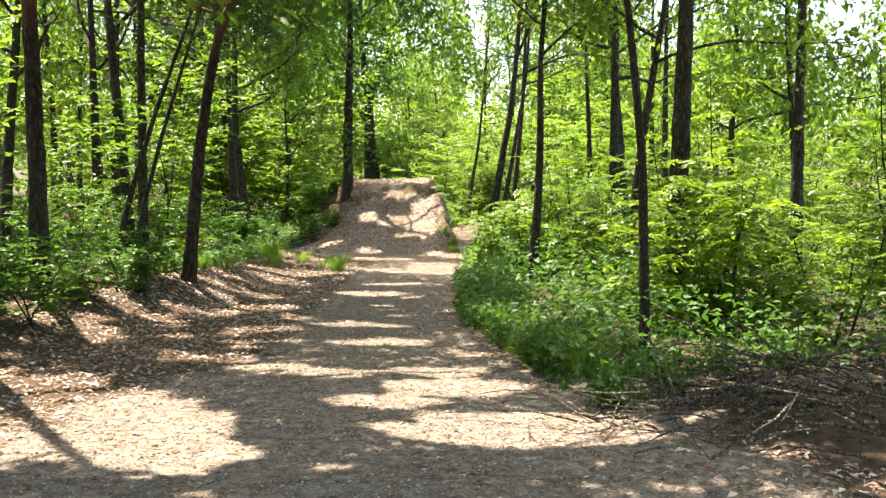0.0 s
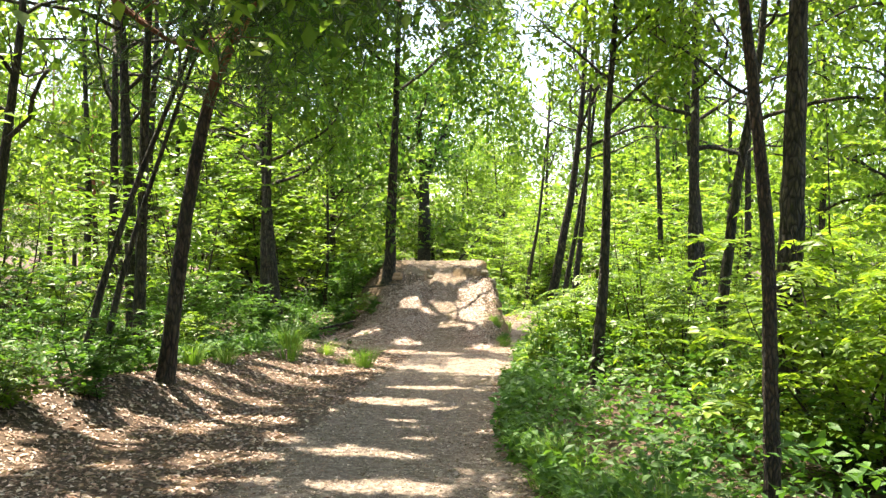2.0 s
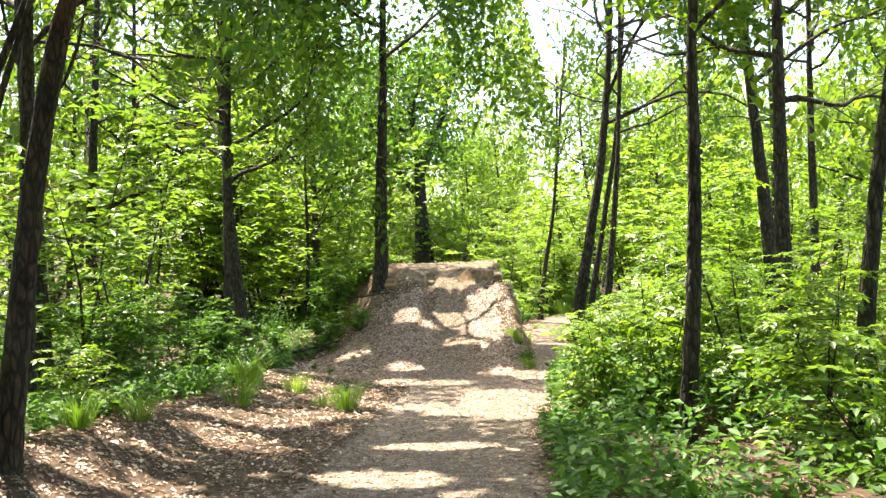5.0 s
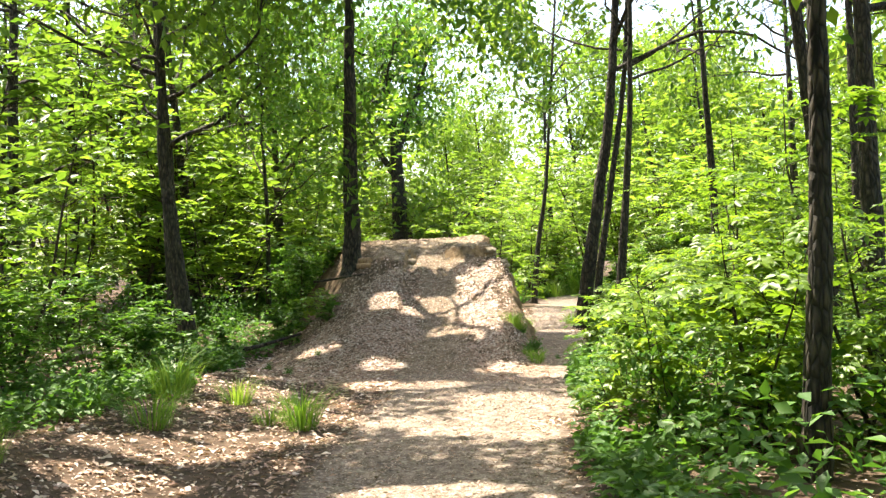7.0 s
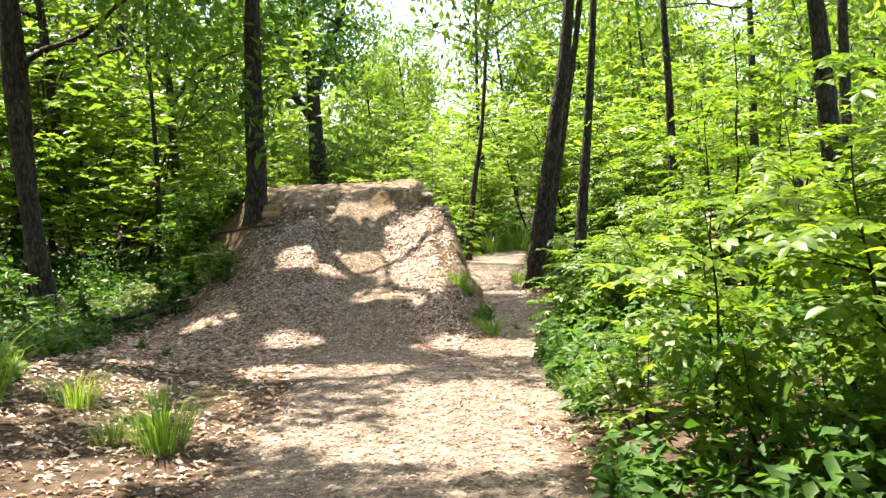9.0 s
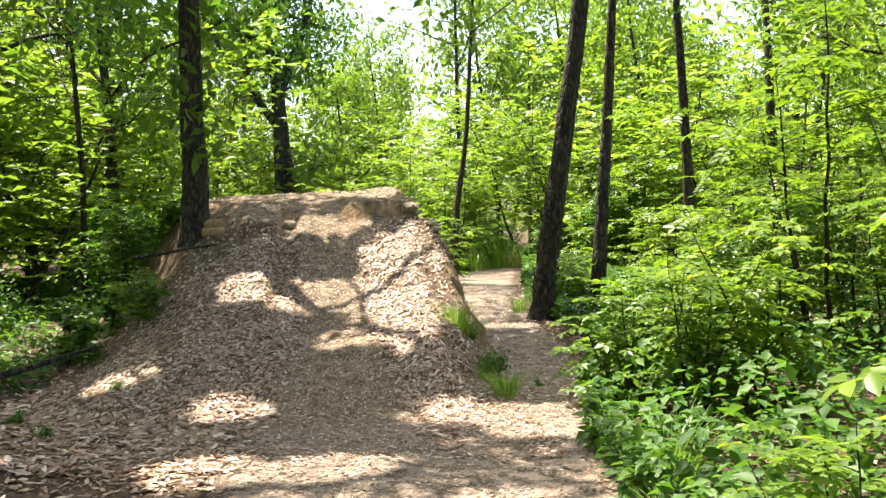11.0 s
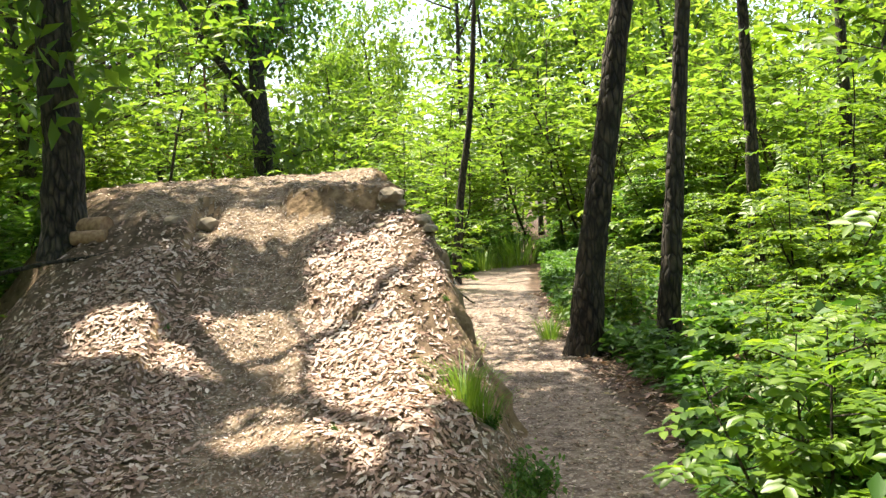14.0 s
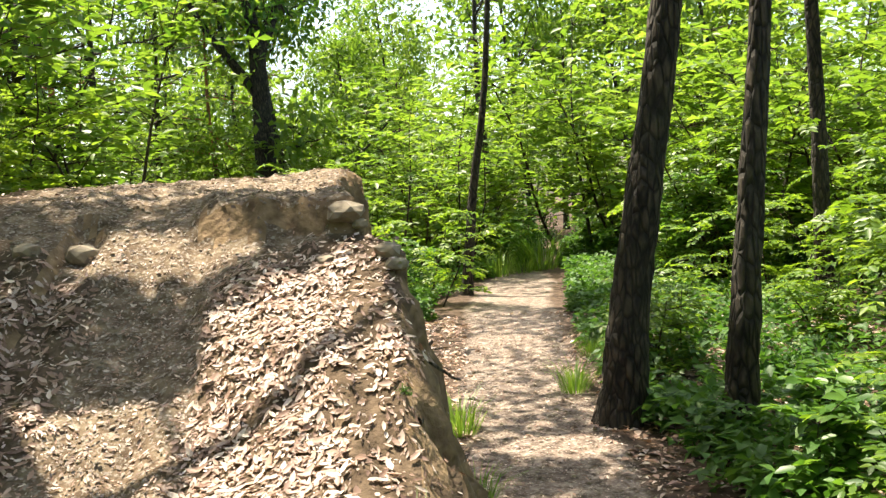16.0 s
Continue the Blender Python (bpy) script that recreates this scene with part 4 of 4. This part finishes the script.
# ---- dead leaves, pebbles and twigs ----
def leaf_litter():
    rng = np.random.default_rng(21)
    n = 290000
    x, y = rng.uniform(-7, 4.5, n), 2.5 + 29 * rng.random(n)
    more = rng.random(n) < 0.3
    x, y = np.where(more, 0.35 - 3.9 * rng.random(n) ** 1.5, x), np.where(more, rng.uniform(20, 24.9, n), y)
    t = trod(x, y)
    chance = 0.5 + 0.5 * (1 - t) ** 1.4
    chance *= 0.55 + 0.45 * (waves(x, y, 0.45, 8.0) > -0.2)
    m = mound_z(x, y)
    chance = np.where((m > 0.1) & (x > -0.9), 0.2 + 0.8 * smooth(-0.5, 0.5, waves(x, y, 0.2, 5.0) + 0.9 * smooth(-1.0, -0.4, x) - (0.9 + 0.7 * smooth(22.6, 23.2, y)) * smooth(-0.36, -0.1, x)), chance)
    steep = np.abs(mound_z(x + 0.05, y) - mound_z(x - 0.05, y)) > np.where(x < -1, 0.4, 0.2)
    chance = np.where((y > 24.75) & (y < 28) & (m > 0.9) & (x > -1.75), 0.3, np.where((m > 0.1) & (x <= -0.9), np.maximum(chance, 0.55 + 0.45 * smooth(-1.6, -1.9, x)), chance))
    keep = (rng.random(n) < chance) & ~steep & ~(((x > right_edge(y) + 0.3) & (y < 22) | (x < left_edge(y) - 0.5)) & (rng.random(n) < np.where(x > 0, 0.93, 0.8)))
    x, y = x[keep], y[keep]
    n = len(x)
    e = 0.03
    gx, gy = (land_z(x + e, y) - land_z(x - e, y)) / (2 * e), (land_z(x, y + e) - land_z(x, y - e)) / (2 * e)
    up = np.stack([-gx, -gy, np.ones(n)], 1) + 0.2 * rng.normal(size=(n, 3))
    a = rng.random(n) * 6.283
    along = np.stack([np.cos(a), np.sin(a), gx * np.cos(a) + gy * np.sin(a) + 0.13 * rng.normal(size=n)], 1)
    p = np.stack([x, y, land_z(x, y) + 0.004 + 0.014 * rng.random(n)], 1)
    L = 0.056 * (0.25 + 1.05 * rng.random(n) ** 1.8) * (1.25 - 0.4 * (mound_z(x, y) > 0.1)) * np.where(rng.random(n) < 1.15 * trod(x, y), 0.5, 1.0)
    W = L * (0.32 + 0.3 * rng.random(n))
    near = (y > 19.5) & (y < 25.6) & (x > -3.8) & (x < 0.6) & (L > 0.022)
    v1, f1 = leaf_arrays(p[near], along[near], up[near], 1.05 * L[near], W[near], True, 0.25, 0.05)
    v2, f2 = leaf_arrays(p[~near], along[~near], up[~near], L[~near], W[~near], False, 0.2)
    v, f = joined([(v1, f1), (v2, f2)])
    return tagged(from_arrays("leaf_litter", v, f, LITTER), "dry brown fallen oak leaves strewn over the earth", "leaf litter", kind="stuff")


leaf_litter()


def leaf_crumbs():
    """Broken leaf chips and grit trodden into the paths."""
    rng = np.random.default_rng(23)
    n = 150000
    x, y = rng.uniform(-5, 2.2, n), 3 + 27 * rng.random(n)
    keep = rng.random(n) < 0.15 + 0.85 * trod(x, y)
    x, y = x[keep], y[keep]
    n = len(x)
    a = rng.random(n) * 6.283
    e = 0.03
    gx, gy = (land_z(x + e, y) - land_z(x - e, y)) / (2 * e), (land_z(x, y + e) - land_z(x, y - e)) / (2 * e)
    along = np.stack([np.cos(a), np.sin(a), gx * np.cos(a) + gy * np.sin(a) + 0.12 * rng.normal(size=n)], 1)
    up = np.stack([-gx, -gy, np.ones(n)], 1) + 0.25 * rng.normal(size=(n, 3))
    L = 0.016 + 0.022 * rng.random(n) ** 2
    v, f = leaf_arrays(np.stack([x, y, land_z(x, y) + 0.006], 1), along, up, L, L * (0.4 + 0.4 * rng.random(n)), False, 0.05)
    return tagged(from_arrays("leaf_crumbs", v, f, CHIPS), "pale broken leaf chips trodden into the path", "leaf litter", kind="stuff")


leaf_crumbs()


def pebbles():
    rng = np.random.default_rng(22)
    n = 15000
    x, y = rng.uniform(-4.5, 1.6, n), 3 + 25 * rng.random(n)
    keep = rng.random(n) < trod(x, y)
    x, y = x[keep], y[keep]
    n = len(x)
    r = 0.006 + 0.012 * rng.random(n) ** 3
    c = np.stack([x, y, land_z(x, y) + 0.2 * r], 1)
    octa = np.array([(1, 0, 0), (0, 1, 0), (-1, 0, 0), (0, -1, 0), (0, 0, 0.7), (0, 0, -0.7)])
    v = (c[:, None] + octa[None] * r[:, None, None] * (0.7 + 0.6 * rng.random((n, 6, 1)))).reshape(-1, 3)
    tri = np.array([(0, 1, 4), (1, 2, 4), (2, 3, 4), (3, 0, 4), (1, 0, 5), (2, 1, 5), (3, 2, 5), (0, 3, 5)])
    f = (np.arange(n)[:, None, None] * 6 + tri[None]).reshape(-1, 3)
    return tagged(from_arrays("pebbles", v, f, STONE), "small pale pebbles lying in the trodden earth", "pebbles", kind="stuff")


pebbles()


def branch(name, label, start, heading, length, r, seed, mat=None, wander=0.12):
    rng = np.random.default_rng(seed)
    line = bend((0, 0, 0), heading, length, 8, wander, 0.0, rng)
    v, f = tube_arrays(line, np.linspace(r, r * 0.4, len(line)), 7, 0.06, rng)
    ob = from_arrays(name, v, f, mat or BARK_PALE, flat=False)
    ob.location = start
    return tagged(ob, label, "branch")


def stone(x, y, z, size, seed, mat=None):
    bm = bmesh.new()
    bmesh.ops.create_icosphere(bm, subdivisions=2, radius=size)
    for v in bm.verts:
        v.co *= 1 + 0.4 * noise.noise(v.co * (1.6 / size) + Vector((seed, 0, 0))) + 0.15 * noise.noise(v.co * (4 / size))
        v.co.z *= 0.6
        v.co = Vector((round(v.co.x / size * 2.2) / 2.2 * size * 0.35 + v.co.x * 0.65, v.co.y, v.co.z))
    me = bpy.data.meshes.new("stone")
    bm.to_mesh(me)
    bm.free()
    me.materials.append(mat or STONE)
    ob = new("stone", me)
    ob.location = (x, y, z)
    return tagged(ob, "pale weathered stone set in the earth", "stone", "loose stones")


for k, (x, y, s) in enumerate(((-0.1, 25.05, 0.075), (-0.2, 24.98, 0.045), (0.0, 24.9, 0.04), (-0.02, 24.6, 0.06), (-1.6, 24.98, 0.1), (-1.82, 24.85, 0.07), (-0.27, 25.0, 0.1), (-0.06, 24.72, 0.07), (-0.36, 24.72, 0.05), (-4.3, 25.5, 0.13), (-3.3, 20.4, 0.06), (-6.2, 22.4, 0.2), (-3.4, 24.4, 0.07))):
    stone(x, y, float(land_z(x, y)) + 0.05 * s, s, k * 3.1)
branch("root_stub", "short broken root sticking up at the mound's edge", (-0.02, 25.1, float(land_z(-0.02, 25.1)) - 0.03), (0.1, 0, 1), 0.17, 0.03, 301)
branch("root_stub", "short broken root sticking up at the mound's edge", (0.06, 24.9, float(land_z(0.02, 24.9)) - 0.03), (0.3, -0.1, 1), 0.14, 0.02, 302)
for k, (x, y) in enumerate(((0.12, 24.2), (0.14, 24.7), (0.1, 25.3), (0.2, 25.9), (0.1, 23.6))):
    branch("bare_root", "thin pale root hanging from the crumbling bank", (x - 0.06, y, float(land_z(x - 0.06, y)) - 0.02), (0.55, -0.3 + 0.15 * k, -0.75), 0.24, 0.01, 320 + k, None, 0.22)
branch("fallen_branch", "fallen grey branch lying on dead leaves", (-4.4, 22.2, float(land_z(-4.4, 22.2)) + 0.03), (0.9, 0.6, 0.03), 1.5, 0.045, 303, BARK_OAK, 0.06)
branch("fallen_branch", "thin dark branch caught across the mound's side", (-3.2, 24.6, float(land_z(-2.4, 24.6)) - 0.1), (1, 0, 0.12), 1.2, 0.02, 304, BARK_OAK, 0.08)
branch("fallen_branch", "thick weathered dead branch beside the path", (1.65, 6.15, float(land_z(1.7, 6.2)) + 0.06), (1, 0.35, 0.05), 0.55, 0.06, 305)


def cut_log(x, y, z, r, length, turn):
    root = new("cut_log")
    root.matrix_basis = pose(x, y, z, 0, 90, turn)
    rng = np.random.default_rng(int(r * 1000))
    v, f = tube_arrays([(0, 0, k * length / 4) for k in range(5)], np.full(5, r), 12, 0.03, rng)
    from_arrays("bark", v, f, CUTWOOD, root, flat=False)
    ang = np.linspace(0, 6.283, 12, endpoint=False)
    for zz in (0.002, length - 0.002):
        cap = np.concatenate([np.stack([0.97 * r * np.cos(ang), 0.97 * r * np.sin(ang), np.full(12, zz)], 1), [(0, 0, zz)]])
        from_arrays("cut_end", cap, np.array([(k, (k + 1) % 12, 12) for k in range(12)]), CUTWOOD, root)
    return tagged(root, "short cut log with pale sawn end on the mound", "log", "cut logs")


cut_log(-2.52, 24.98, float(land_z(-2.4, 24.98)) + 0.05, 0.075, 0.26, -24)
cut_log(-2.5, 24.8, float(land_z(-2.4, 24.8)) + 0.035, 0.05, 0.24, -6)


def brush_pile():
    """A heap of dead twigs beside the path."""
    rng = np.random.default_rng(44)
    root = new("brush_pile")
    root.location = (2.5, 6.0, float(land_z(2.5, 6.0)))
    for _ in range(260):
        x, y = 2.55 + 0.7 * rng.normal(), 5.95 + 0.4 * rng.normal()
        z = float(land_z(x, y)) + 0.03 + 0.38 * rng.random() * math.exp(-((x - 2.5) ** 2 + (y - 6.0) ** 2))
        a = rng.random() * 6.283
        line = bend(np.array((x, y, z)) - np.array(root.location), (math.cos(a), math.sin(a), 0.15 * rng.normal()), 0.4 + 0.7 * rng.random(), 5, 0.2, -0.02, rng)
        r = 0.005 + 0.011 * rng.random() ** 2
        from_arrays("twig", *tube_arrays(line, np.linspace(r, r * 0.4, len(line)), 4, 0, rng), BARK_PALE, root, flat=False)
    return tagged(root, "tangled heap of dry dead twigs beside the path", "brush pile")


brush_pile()

tufts = [grass_tuft(401, 0.32, 120), grass_tuft(402, 0.22, 90), grass_tuft(403, 0.4, 150)]
for k, (x, y, s) in enumerate(((-3.25, 17.3, 1.3), (-2.4, 17.9, 1.0), (-2.05, 17.7, 1.1), (0.08, 22.7, 0.55), (0.14, 22.0, 0.6), (0.25, 21.6, 0.6), (0.9, 8.4, 1.0), (0.75, 8.9, 1.0), (1.05, 8.0, 0.9), (1.15, 8.6, 1.0), (0.6, 9.6, 1.0), (0.7, 10.2, 1.0),
                                (0.45, 11.3, 0.8), (0.55, 18.6, 1.0), (0.75, 19.3, 0.9), (1.62, 28.3, 0.6), (1.75, 29.0, 0.7), (-3.9, 14.6, 0.9), (-3.7, 15.5, 0.8), (-4.2, 16.4, 1.0), (1.2, 26.9, 0.7), (0.3, 25.9, 0.7), (0.18, 22.3, 0.6), (0.02, 22.9, 0.5), (0.3, 24.6, 0.5), (0.95, 9.2, 1.0), (1.2, 7.6, 0.9), (0.85, 9.9, 0.9), (2.2, 37.3, 2.0), (2.6, 37.8, 2.2), (1.7, 37.0, 1.6), (1.0, 8.9, 1.1), (1.25, 8.2, 1.1), (-2.9, 18.7, 0.8), (-2.45, 19.0, 0.7), (-3.55, 18.7, 1.3), (0.0, 22.75, 0.7))):
    m = Matrix.Translation((x, y, float(land_z(x, y)))) @ Matrix.Rotation(k * 1.7, 4, "Z") @ Matrix.Diagonal((s, s, s, 1))
    if k < 3:
        tufts[k].matrix_basis = m
    else:
        copy_thing(tufts[k % 3], m)
